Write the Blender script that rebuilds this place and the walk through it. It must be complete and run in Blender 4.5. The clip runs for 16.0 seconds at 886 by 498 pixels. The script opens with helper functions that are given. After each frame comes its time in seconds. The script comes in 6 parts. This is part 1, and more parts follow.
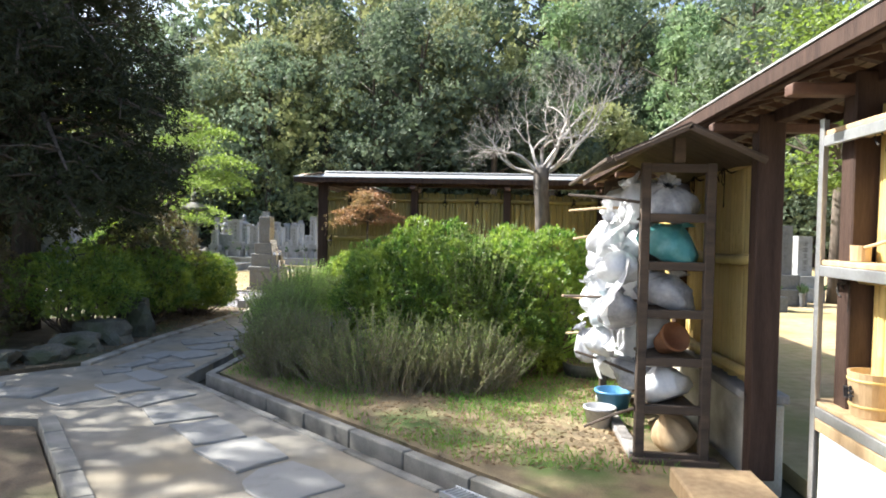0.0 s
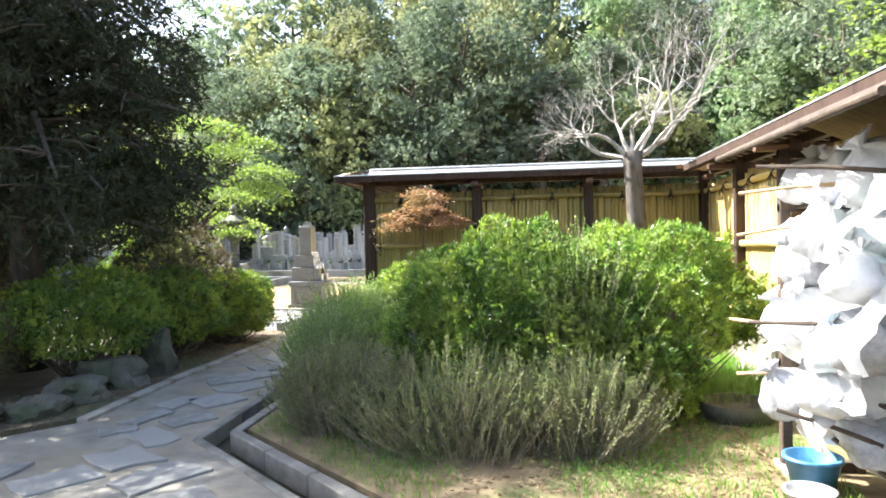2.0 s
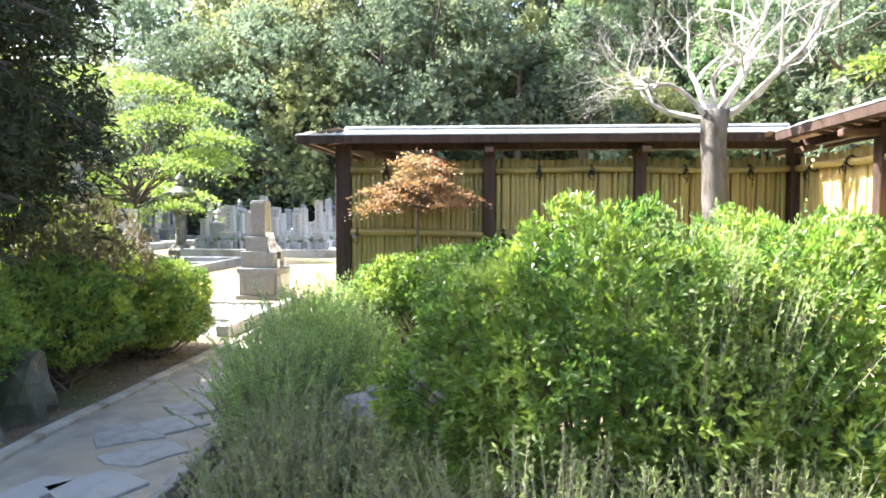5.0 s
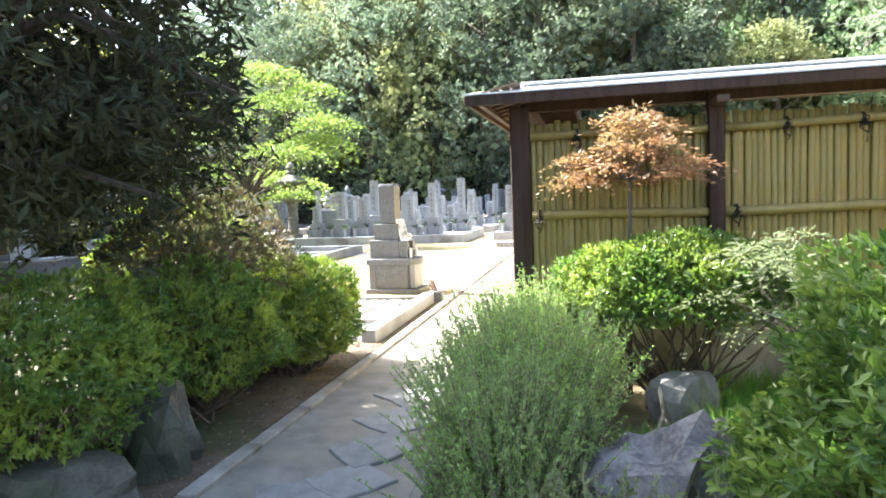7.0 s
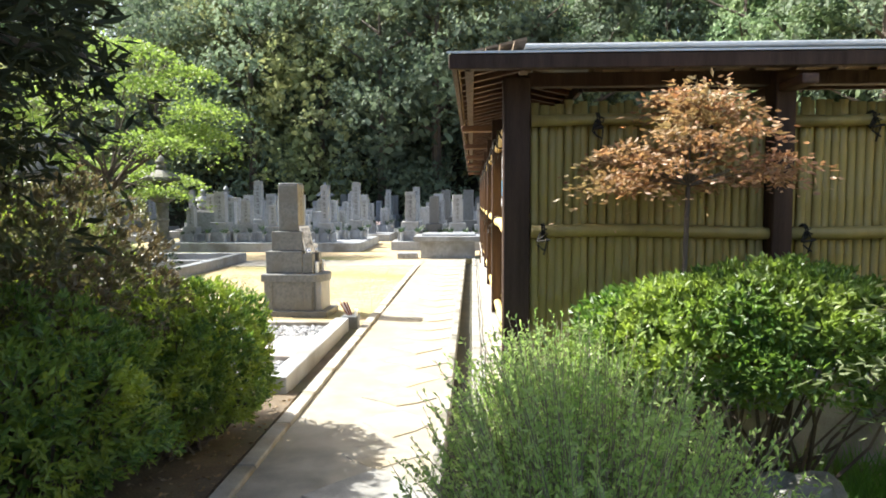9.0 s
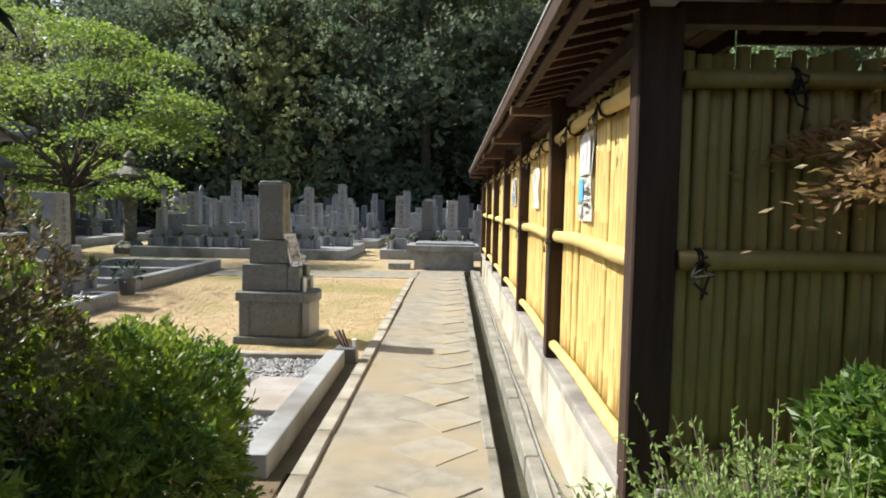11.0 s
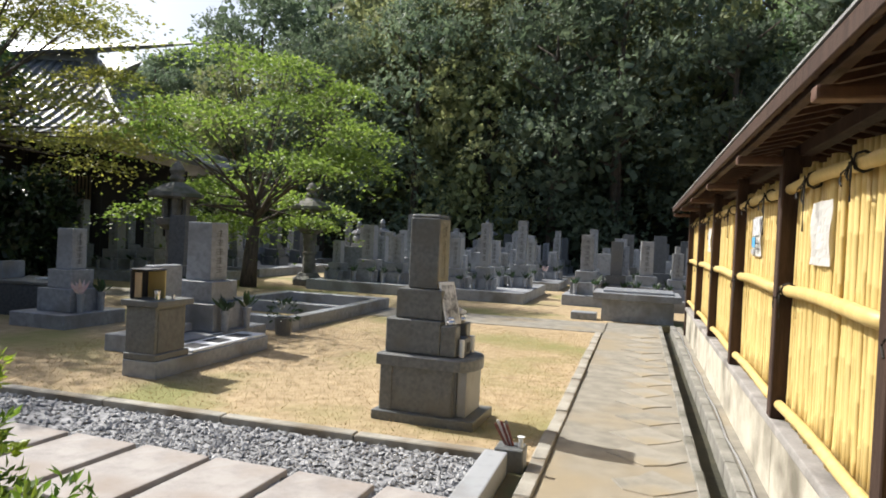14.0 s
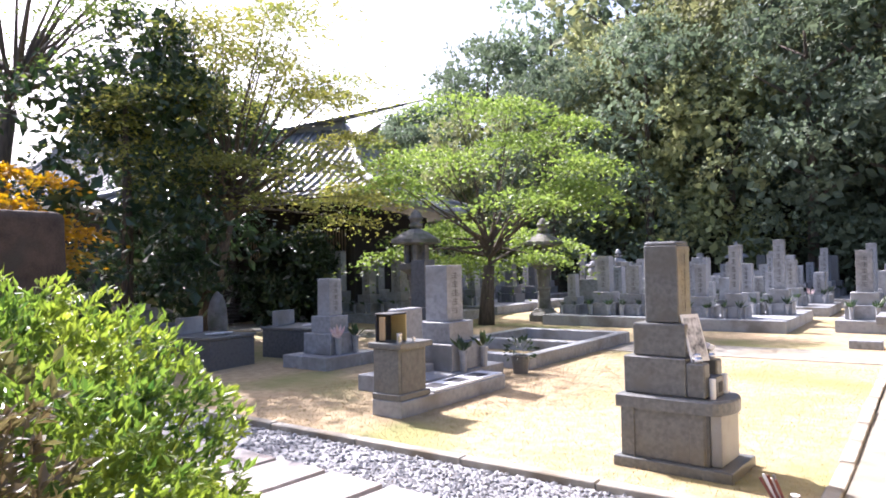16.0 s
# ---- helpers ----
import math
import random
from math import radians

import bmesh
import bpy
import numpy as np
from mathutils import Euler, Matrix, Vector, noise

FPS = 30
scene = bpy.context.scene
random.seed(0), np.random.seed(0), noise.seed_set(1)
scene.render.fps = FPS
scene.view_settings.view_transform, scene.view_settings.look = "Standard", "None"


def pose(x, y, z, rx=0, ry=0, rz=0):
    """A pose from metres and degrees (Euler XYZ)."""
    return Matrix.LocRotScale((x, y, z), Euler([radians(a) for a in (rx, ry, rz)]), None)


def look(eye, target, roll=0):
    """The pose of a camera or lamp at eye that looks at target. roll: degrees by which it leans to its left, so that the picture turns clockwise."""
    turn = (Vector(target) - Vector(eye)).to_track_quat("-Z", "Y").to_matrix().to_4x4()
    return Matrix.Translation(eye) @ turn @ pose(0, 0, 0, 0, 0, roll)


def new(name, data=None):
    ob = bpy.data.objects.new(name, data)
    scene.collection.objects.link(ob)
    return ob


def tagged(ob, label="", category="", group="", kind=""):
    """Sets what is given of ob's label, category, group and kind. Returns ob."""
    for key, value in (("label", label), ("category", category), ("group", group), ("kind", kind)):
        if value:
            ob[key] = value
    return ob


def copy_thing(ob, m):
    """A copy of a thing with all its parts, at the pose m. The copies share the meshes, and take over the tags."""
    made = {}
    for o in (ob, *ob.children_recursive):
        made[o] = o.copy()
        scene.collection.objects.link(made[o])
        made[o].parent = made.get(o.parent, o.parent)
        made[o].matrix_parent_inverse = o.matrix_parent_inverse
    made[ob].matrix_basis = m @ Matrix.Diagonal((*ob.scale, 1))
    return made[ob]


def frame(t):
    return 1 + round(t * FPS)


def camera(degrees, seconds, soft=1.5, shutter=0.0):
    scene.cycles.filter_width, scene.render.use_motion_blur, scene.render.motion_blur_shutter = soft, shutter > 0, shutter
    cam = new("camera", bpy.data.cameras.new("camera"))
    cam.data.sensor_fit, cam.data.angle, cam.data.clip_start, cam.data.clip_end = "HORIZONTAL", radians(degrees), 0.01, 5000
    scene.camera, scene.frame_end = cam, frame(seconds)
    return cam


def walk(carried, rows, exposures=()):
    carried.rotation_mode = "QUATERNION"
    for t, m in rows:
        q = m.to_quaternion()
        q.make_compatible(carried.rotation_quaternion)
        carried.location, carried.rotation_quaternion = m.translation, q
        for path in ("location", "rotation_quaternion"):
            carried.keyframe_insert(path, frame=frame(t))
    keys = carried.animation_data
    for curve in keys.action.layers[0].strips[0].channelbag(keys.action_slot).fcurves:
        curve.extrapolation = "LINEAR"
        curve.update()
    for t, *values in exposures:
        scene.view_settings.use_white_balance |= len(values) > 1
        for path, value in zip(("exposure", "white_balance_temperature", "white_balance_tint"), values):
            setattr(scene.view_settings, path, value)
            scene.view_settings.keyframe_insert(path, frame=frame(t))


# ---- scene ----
cam = camera(66.4, 16.0, 1.8)
METRES, EYE, TILT, LEAN, TURN = 11.5, 1.45, 0.0, 0.0, 4.8
PATH = [
    (0, (0.208, 0.085, 1.493), (0.047, 2.078, 1.44), 1.2),
    (0.5, (0.154, 0.475, 1.495), (-0.072, 2.461, 1.417), 0.1),
    (1, (-0.031, 0.853, 1.483), (-0.299, 2.834, 1.41), -0.6),
    (1.5, (-0.126, 1.317, 1.478), (-0.423, 3.294, 1.422), -1.8),
    (1.7, (-0.188, 1.481, 1.482), (-0.502, 3.456, 1.435), -1.8),
    (2, (-0.3, 1.748, 1.483), (-0.585, 3.728, 1.444), -1.2),
    (2.5, (-0.366, 2.191, 1.46), (-0.556, 4.181, 1.413), -1.3),
    (3, (-0.487, 2.604, 1.43), (-0.69, 4.593, 1.375), -1.0),
    (3.2, (-0.554, 2.736, 1.445), (-0.704, 4.729, 1.372), -0.5),
    (5.3, (-1.154, 4.254, 1.554), (-1.333, 6.242, 1.437), 0.5),
    (5.5, (-1.252, 4.372, 1.552), (-1.559, 6.344, 1.423), 0.2),
    (6, (-1.534, 4.669, 1.544), (-1.908, 6.63, 1.427), -0.6),
    (6.5, (-1.722, 5.088, 1.551), (-2.16, 7.034, 1.407), -2.6),
    (7, (-2.05, 5.352, 1.546), (-2.493, 7.296, 1.388), -2.3),
    (7.5, (-2.307, 5.73, 1.523), (-2.685, 7.689, 1.375), -1.2),
    (8, (-2.573, 6.103, 1.517), (-2.919, 8.068, 1.39), -0.7),
    (8.5, (-2.806, 6.469, 1.535), (-2.946, 8.46, 1.399), -0.4),
    (8.7, (-2.838, 6.661, 1.533), (-2.943, 8.653, 1.389), -0.5),
    (10.8, (-3.421, 8.333, 1.53), (-3.438, 10.328, 1.397), 1.5),
    (11, (-3.373, 8.492, 1.524), (-3.398, 10.488, 1.398), 1.1),
    (11.5, (-3.35, 8.87, 1.54), (-3.513, 10.86, 1.425), 1.2),
    (12, (-3.441, 9.235, 1.563), (-3.549, 11.23, 1.453), 3.0),
    (12.5, (-3.363, 9.549, 1.573), (-3.491, 11.544, 1.5), 4.3),
    (13, (-3.379, 9.852, 1.555), (-3.536, 11.845, 1.507), 4.3),
    (13.5, (-3.548, 10.109, 1.587), (-3.75, 12.098, 1.538), 3.9),
    (14, (-3.581, 10.3, 1.58), (-4.136, 12.221, 1.543), 2.7),
    (14.5, (-3.586, 10.473, 1.597), (-4.623, 12.182, 1.651), 1.9),
    (15, (-3.611, 10.489, 1.605), (-4.751, 12.131, 1.654), 1.2),
    (15.5, (-3.609, 10.495, 1.603), (-4.799, 12.102, 1.662), -0.1),
    (16, (-3.597, 10.503, 1.597), (-4.769, 12.122, 1.65), -1.1),
]
EXPOSURES = [(0.0, 1.82, 6200, 9), (0.7, 2.15, 6200, 9), (1.5, 2.38, 6200, 9), (3.0, 2.52, 6250, 9), (5.5, 2.95, 6100, 9), (7.5, 2.92, 6050, 9), (8.5, 2.3, 6200, 8), (11.0, 0.85, 6350, 7), (12.5, 0.44, 6400, 10), (14.0, 0.7, 6250, 10), (14.7, 1.35, 5950, 19), (16.0, 1.8, 5900, 24)]
walk(cam, [(t, look(eye, target, roll)) for t, eye, target, roll in PATH], EXPOSURES)

# ---- light ----
SUN_AZ, SUN_EL = radians(-73.9), radians(45.0)
world = bpy.data.worlds.new("world")
scene.world = world
world.use_nodes = True
wn = world.node_tree.nodes
sky = wn.new("ShaderNodeTexSky")
sky.sky_type = 'NISHITA'
sky.sun_disc = False
sky.sun_elevation, sky.sun_rotation = SUN_EL, SUN_AZ
sky.air_density, sky.dust_density, sky.ozone_density = 1.0, 4.0, 0.6
wn["Background"].inputs["Strength"].default_value = 0.10
world.node_tree.links.new(sky.outputs[0], wn["Background"].inputs["Color"])
sun = new("sun", bpy.data.lights.new("sun", 'SUN'))
sun.data.energy, sun.data.angle, sun.data.color = 5.0, radians(0.6), (1.0, 0.95, 0.86)
sun_from = Vector((math.sin(SUN_AZ) * math.cos(SUN_EL), math.cos(SUN_AZ) * math.cos(SUN_EL), math.sin(SUN_EL)))
sun.matrix_world = look(sun_from * 60, (0, 0, 0))

# ---- materials ----
def rgb(c):
    return (*c, 1.0)


def material(name, c1, c2, rough=0.8, scale=6.0, fine=60.0, bump=0.3, metal=0.0, per_piece=0.0, c3=None, stain=1.2, grain=None, spec=0.5):
    """Two scales of noise between c1 and c2, stains towards c3, relief, and a shift for each piece."""
    m = bpy.data.materials.new(name)
    m.use_nodes = True
    nt = m.node_tree
    N, L = nt.nodes, nt.links
    b = N["Principled BSDF"]
    tc = N.new("ShaderNodeTexCoord")
    mp = N.new("ShaderNodeMapping")
    L.new(tc.outputs["Object"], mp.inputs["Vector"])
    if grain:
        mp.inputs["Scale"].default_value = grain
    n1 = N.new("ShaderNodeTexNoise")
    n1.inputs["Scale"].default_value, n1.inputs["Detail"].default_value = scale, 6.0
    n2 = N.new("ShaderNodeTexNoise")
    n2.inputs["Scale"].default_value, n2.inputs["Detail"].default_value = fine, 3.0
    n3 = N.new("ShaderNodeTexNoise")
    n3.inputs["Scale"].default_value, n3.inputs["Detail"].default_value = stain, 5.0
    for n in (n1, n2, n3):
        L.new(mp.outputs[0], n.inputs["Vector"])
    add = N.new("ShaderNodeMath")
    add.operation = 'MULTIPLY_ADD'
    L.new(n2.outputs["Fac"], add.inputs[0])
    add.inputs[1].default_value = 0.5
    L.new(n1.outputs["Fac"], add.inputs[2])
    last = add
    if per_piece:
        oi = N.new("ShaderNodeObjectInfo")
        pp = N.new("ShaderNodeMath")
        pp.operation = 'MULTIPLY_ADD'
        L.new(oi.outputs["Random"], pp.inputs[0])
        pp.inputs[1].default_value = per_piece
        L.new(add.outputs[0], pp.inputs[2])
        last = pp
    ramp = N.new("ShaderNodeValToRGB")
    ramp.color_ramp.elements[0].position, ramp.color_ramp.elements[1].position = 0.5, 1.0 + per_piece
    ramp.color_ramp.elements[0].color, ramp.color_ramp.elements[1].color = rgb(c1), rgb(c2)
    mul = N.new("ShaderNodeMath")
    mul.operation = 'MULTIPLY'
    mul.inputs[1].default_value = 1.0
    L.new(last.outputs[0], mul.inputs[0])
    L.new(mul.outputs[0], ramp.inputs["Fac"])
    out = ramp.outputs["Color"]
    if c3:
        r3 = N.new("ShaderNodeValToRGB")
        r3.color_ramp.elements[0].position, r3.color_ramp.elements[1].position = 0.48, 0.68
        L.new(n3.outputs["Fac"], r3.inputs["Fac"])
        mix = N.new("ShaderNodeMix")
        mix.data_type = 'RGBA'
        L.new(r3.outputs["Color"], mix.inputs["Factor"])
        L.new(out, mix.inputs["A"])
        mix.inputs["B"].default_value = rgb(c3)
        out = mix.outputs["Result"]
    L.new(out, b.inputs["Base Color"])
    b.inputs["Roughness"].default_value = rough
    b.inputs["Metallic"].default_value = metal
    b.inputs["Specular IOR Level"].default_value = spec
    if bump:
        bp = N.new("ShaderNodeBump")
        bp.inputs["Strength"].default_value = bump
        bp.inputs["Distance"].default_value = 0.01
        L.new(add.outputs[0], bp.inputs["Height"])
        L.new(bp.outputs[0], b.inputs["Normal"])
    return m


def leaf_material(name, c1, c2, c3, trans=0.35, rough=0.45, scale=0.8, vary=0.5):
    """Leaves: a shade for each leaf, patches of another green, light through the blade."""
    m = bpy.data.materials.new(name)
    m.use_nodes = True
    nt = m.node_tree
    N, L = nt.nodes, nt.links
    b, o = N["Principled BSDF"], N["Material Output"]
    g = N.new("ShaderNodeNewGeometry")
    ramp = N.new("ShaderNodeValToRGB")
    ramp.color_ramp.elements[0].color, ramp.color_ramp.elements[1].color = rgb(c1), rgb(c2)
    L.new(g.outputs["Random Per Island"], ramp.inputs["Fac"])
    tc = N.new("ShaderNodeTexCoord")
    n = N.new("ShaderNodeTexNoise")
    n.inputs["Scale"].default_value, n.inputs["Detail"].default_value = scale, 4.0
    L.new(tc.outputs["Object"], n.inputs["Vector"])
    r = N.new("ShaderNodeValToRGB")
    r.color_ramp.elements[0].position, r.color_ramp.elements[1].position = 0.42, 0.66
    L.new(n.outputs["Fac"], r.inputs["Fac"])
    mix = N.new("ShaderNodeMix")
    mix.data_type = 'RGBA'
    L.new(r.outputs["Color"], mix.inputs["Factor"])
    L.new(ramp.outputs["Color"], mix.inputs["A"])
    mix.inputs["B"].default_value = rgb(c3)
    oi = N.new("ShaderNodeObjectInfo")
    hsv = N.new("ShaderNodeHueSaturation")
    val = N.new("ShaderNodeMath")
    val.operation = 'MULTIPLY_ADD'
    val.inputs[1].default_value, val.inputs[2].default_value = vary, 1.0 - vary / 2
    L.new(oi.outputs["Random"], val.inputs[0])
    L.new(val.outputs[0], hsv.inputs["Value"])
    L.new(mix.outputs["Result"], hsv.inputs["Color"])
    L.new(hsv.outputs["Color"], b.inputs["Base Color"])
    b.inputs["Roughness"].default_value = rough
    t = N.new("ShaderNodeBsdfTranslucent")
    bright = N.new("ShaderNodeHueSaturation")
    bright.inputs["Value"].default_value, bright.inputs["Saturation"].default_value = 1.6, 1.1
    L.new(hsv.outputs["Color"], bright.inputs["Color"])
    L.new(bright.outputs["Color"], t.inputs["Color"])
    ms = N.new("ShaderNodeMixShader")
    ms.inputs["Fac"].default_value = trans
    L.new(b.outputs[0], ms.inputs[1])
    L.new(t.outputs[0], ms.inputs[2])
    L.new(ms.outputs[0], o.inputs["Surface"])
    return m


M_SOIL = material("soil", (0.055, 0.04, 0.025), (0.16, 0.12, 0.075), 0.95, 5, 70, 0.8, c3=(0.06, 0.075, 0.025), stain=0.9)
M_FOREST = material("forest_floor", (0.02, 0.02, 0.012), (0.06, 0.055, 0.03), 0.95, 2, 20, 0.8)
M_BED = material("mossy_soil", (0.10, 0.075, 0.045), (0.26, 0.20, 0.11), 0.95, 6, 90, 0.9, c3=(0.075, 0.12, 0.025), stain=1.3)
M_LAWN = material("dry_lawn", (0.23, 0.165, 0.085), (0.43, 0.33, 0.195), 0.95, 7, 120, 0.8, c3=(0.19, 0.185, 0.06), stain=0.55)
M_CONC = material("path_concrete", (0.15, 0.137, 0.112), (0.285, 0.262, 0.215), 0.9, 5, 120, 0.5, c3=(0.25, 0.205, 0.135), stain=0.9)
M_LIP = material("pale_kerb_concrete", (0.18, 0.168, 0.14), (0.34, 0.318, 0.27), 0.9, 7, 110, 0.5, per_piece=0.2, c3=(0.17, 0.14, 0.10), stain=2.0)
M_WORNFLAG = material("worn_flagstone", (0.15, 0.138, 0.112), (0.27, 0.25, 0.21), 0.9, 7, 120, 0.9, per_piece=0.3, c3=(0.27, 0.225, 0.15), stain=1.8)
M_FLAG = material("flagstone", (0.13, 0.127, 0.117), (0.25, 0.246, 0.23), 0.85, 9, 140, 0.5, per_piece=0.4)
M_KERB = material("kerb_concrete", (0.11, 0.105, 0.09), (0.25, 0.24, 0.21), 0.9, 7, 110, 0.4, per_piece=0.15, c3=(0.085, 0.08, 0.06), stain=2.0)
M_BASE = material("base_plaster", (0.33, 0.30, 0.24), (0.55, 0.51, 0.42), 0.9, 5, 80, 0.35, c3=(0.14, 0.125, 0.095), stain=1.5)
M_SILL = material("sill_concrete", (0.20, 0.19, 0.18), (0.34, 0.32, 0.30), 0.9, 6, 80, 0.3, c3=(0.12, 0.11, 0.10), stain=2.0)
M_WOOD = material("dark_wood", (0.026, 0.014, 0.010), (0.07, 0.042, 0.031), 0.7, 3, 40, 0.45, grain=(6, 6, 0.5), spec=0.25)
M_WOODH = material("weathered_wood", (0.036, 0.025, 0.018), (0.105, 0.073, 0.05), 0.75, 3, 40, 0.4, grain=(0.6, 6, 6))
M_RAFT = material("rafter_wood", (0.04, 0.019, 0.013), (0.11, 0.055, 0.035), 0.7, 3, 40, 0.3, per_piece=0.2)
M_BATTEN = material("batten_wood", (0.16, 0.11, 0.07), (0.30, 0.22, 0.15), 0.8, 3, 30, 0.3)
M_BAMBOO = material("bamboo", (0.46, 0.325, 0.105), (0.60, 0.455, 0.18), 0.5, 4, 30, 0.12, per_piece=0.3, grain=(5, 5, 0.5), c3=(0.50, 0.37, 0.14), stain=1.2)
# bamboo darkened and browned for the south fence: its shade sits in the colour
M_SHADEBAM = material("shaded_bamboo", (0.19, 0.143, 0.042), (0.29, 0.225, 0.073), 0.5, 4, 30, 0.2, per_piece=0.24, grain=(5, 5, 0.7), c3=(0.23, 0.175, 0.06), stain=1.5)
M_PANELB = material("bamboo_backing", (0.30, 0.21, 0.06), (0.42, 0.31, 0.10), 0.8, 4, 30, 0.2)
M_ROPE = material("black_palm_rope", (0.008, 0.007, 0.006), (0.03, 0.025, 0.02), 0.9, 20, 120, 0.5)
M_METAL = material("roof_sheet", (0.42, 0.42, 0.41), (0.60, 0.60, 0.59), 0.42, 2, 25, 0.08, metal=0.6)
M_GRANITE = material("grey_granite", (0.085, 0.09, 0.09), (0.17, 0.175, 0.175), 0.38, 30, 260, 0.08, c3=(0.12, 0.115, 0.10), stain=3.0)
M_GRAN2 = material("pale_granite", (0.155, 0.163, 0.173), (0.315, 0.325, 0.34), 0.5, 14, 200, 0.12, per_piece=0.35, c3=(0.17, 0.165, 0.155), stain=1.8)
M_GRAN3 = material("dark_granite", (0.05, 0.053, 0.058), (0.12, 0.125, 0.13), 0.35, 20, 200, 0.08, per_piece=0.3)
M_OLDSTONE = material("old_stone", (0.11, 0.105, 0.095), (0.24, 0.23, 0.21), 0.9, 7, 60, 0.6, c3=(0.08, 0.085, 0.05), stain=2.5)
M_ROCK = material("garden_rock", (0.05, 0.05, 0.052), (0.24, 0.235, 0.23), 0.85, 5, 40, 0.9, c3=(0.09, 0.085, 0.06), stain=2.2)
M_MOSSROCK = material("mossy_boulder", (0.06, 0.055, 0.042), (0.15, 0.14, 0.11), 0.92, 5, 40, 0.9, c3=(0.05, 0.06, 0.025), stain=2.0)
M_BROWNSTONE = material("brown_weathered_stone", (0.05, 0.033, 0.024), (0.12, 0.085, 0.06), 0.95, 4, 40, 0.9, c3=(0.07, 0.06, 0.045), stain=1.5)
M_GRAVEL = material("gravel", (0.10, 0.10, 0.105), (0.36, 0.36, 0.365), 0.75, 9, 40, 0.2)
M_BARK = material("bark", (0.05, 0.04, 0.032), (0.14, 0.11, 0.085), 0.95, 6, 50, 0.9, grain=(3, 3, 0.7))
M_GREYBARK = material("grey_bark", (0.26, 0.24, 0.22), (0.56, 0.53, 0.50), 0.85, 8, 60, 0.7, c3=(0.16, 0.135, 0.11), stain=5.0)
M_TRUNK = material("lichened_bark", (0.03, 0.023, 0.018), (0.13, 0.11, 0.095), 0.95, 9, 50, 1.0, grain=(2, 2, 0.8), c3=(0.13, 0.115, 0.10), stain=3.5)
M_SHOOT = material("pale_shoots", (0.13, 0.11, 0.075), (0.27, 0.235, 0.17), 0.9, 8, 60, 0.2)
M_TWIG = material("twig", (0.055, 0.04, 0.028), (0.16, 0.12, 0.085), 0.9, 8, 60, 0.3)
L_AZ = leaf_material("azalea_leaves", (0.045, 0.108, 0.024), (0.175, 0.27, 0.058), (0.25, 0.325, 0.068), 0.45, 0.4, 3.0)
L_HEDGE = leaf_material("hedge_leaves", (0.035, 0.08, 0.018), (0.15, 0.225, 0.045), (0.25, 0.30, 0.05), 0.4, 0.4, 3.5)
L_BROWN = leaf_material("bronzed_hedge_leaves", (0.075, 0.062, 0.03), (0.14, 0.105, 0.055), (0.10, 0.115, 0.04), 0.3, 0.5, 2.5)
L_LAV = leaf_material("fine_shrub_leaves", (0.16, 0.26, 0.07), (0.34, 0.45, 0.14), (0.26, 0.33, 0.13), 0.45, 0.6, 2.2)
L_DULL = leaf_material("dull_fine_shrub_leaves", (0.075, 0.108, 0.04), (0.17, 0.205, 0.072), (0.115, 0.11, 0.055), 0.36, 0.6, 2.5)
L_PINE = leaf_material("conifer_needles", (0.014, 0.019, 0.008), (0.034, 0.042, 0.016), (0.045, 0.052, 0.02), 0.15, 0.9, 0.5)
L_FOR1 = leaf_material("forest_leaves", (0.125, 0.148, 0.07), (0.23, 0.255, 0.115), (0.28, 0.29, 0.14), 0.32, 0.75, 0.35, 0.65)
L_FOR2 = leaf_material("forest_leaves_dark", (0.068, 0.096, 0.062), (0.13, 0.172, 0.105), (0.155, 0.195, 0.12), 0.3, 0.75, 0.35, 0.6)
L_FOR3 = leaf_material("forest_leaves_green", (0.08, 0.135, 0.068), (0.145, 0.205, 0.10), (0.18, 0.235, 0.11), 0.3, 0.75, 0.35, 0.6)
L_MAPLE = leaf_material("maple_leaves", (0.085, 0.132, 0.032), (0.165, 0.215, 0.052), (0.12, 0.17, 0.043), 0.5, 0.5, 0.6)
L_OLIVE = leaf_material("olive_maple_leaves", (0.12, 0.13, 0.04), (0.24, 0.23, 0.06), (0.10, 0.13, 0.035), 0.5, 0.5, 0.6)
L_ORANGE = leaf_material("orange_maple_leaves", (0.22, 0.10, 0.05), (0.33, 0.19, 0.105), (0.20, 0.15, 0.07), 0.35, 0.5, 2.5)
L_GOLD = leaf_material("golden_maple_leaves", (0.42, 0.22, 0.025), (0.55, 0.34, 0.05), (0.30, 0.24, 0.04), 0.5, 0.5, 1.2)
L_LACE = leaf_material("laceleaf_maple_leaves", (0.17, 0.21, 0.10), (0.28, 0.32, 0.17), (0.22, 0.25, 0.12), 0.45, 0.6, 1.5)
L_DARK = leaf_material("camellia_leaves", (0.014, 0.032, 0.014), (0.035, 0.065, 0.024), (0.045, 0.075, 0.03), 0.18, 0.3, 0.5)
L_GRASS = leaf_material("grass_blades", (0.075, 0.18, 0.03), (0.15, 0.29, 0.055), (0.20, 0.28, 0.07), 0.45, 0.6, 1.5)
L_STRAW = leaf_material("straw_blades", (0.28, 0.205, 0.11), (0.42, 0.32, 0.185), (0.27, 0.235, 0.11), 0.25, 0.9, 1.0)
M_BAG = material("white_plastic", (0.62, 0.63, 0.65), (0.82, 0.82, 0.82), 0.35, 8, 40, 0.4)
M_TEALBAG = material("teal_plastic", (0.05, 0.22, 0.22), (0.12, 0.34, 0.33), 0.3, 8, 40, 0.4)
M_GREYBAG = material("clear_grey_plastic", (0.25, 0.26, 0.28), (0.5, 0.5, 0.52), 0.25, 8, 40, 0.4)
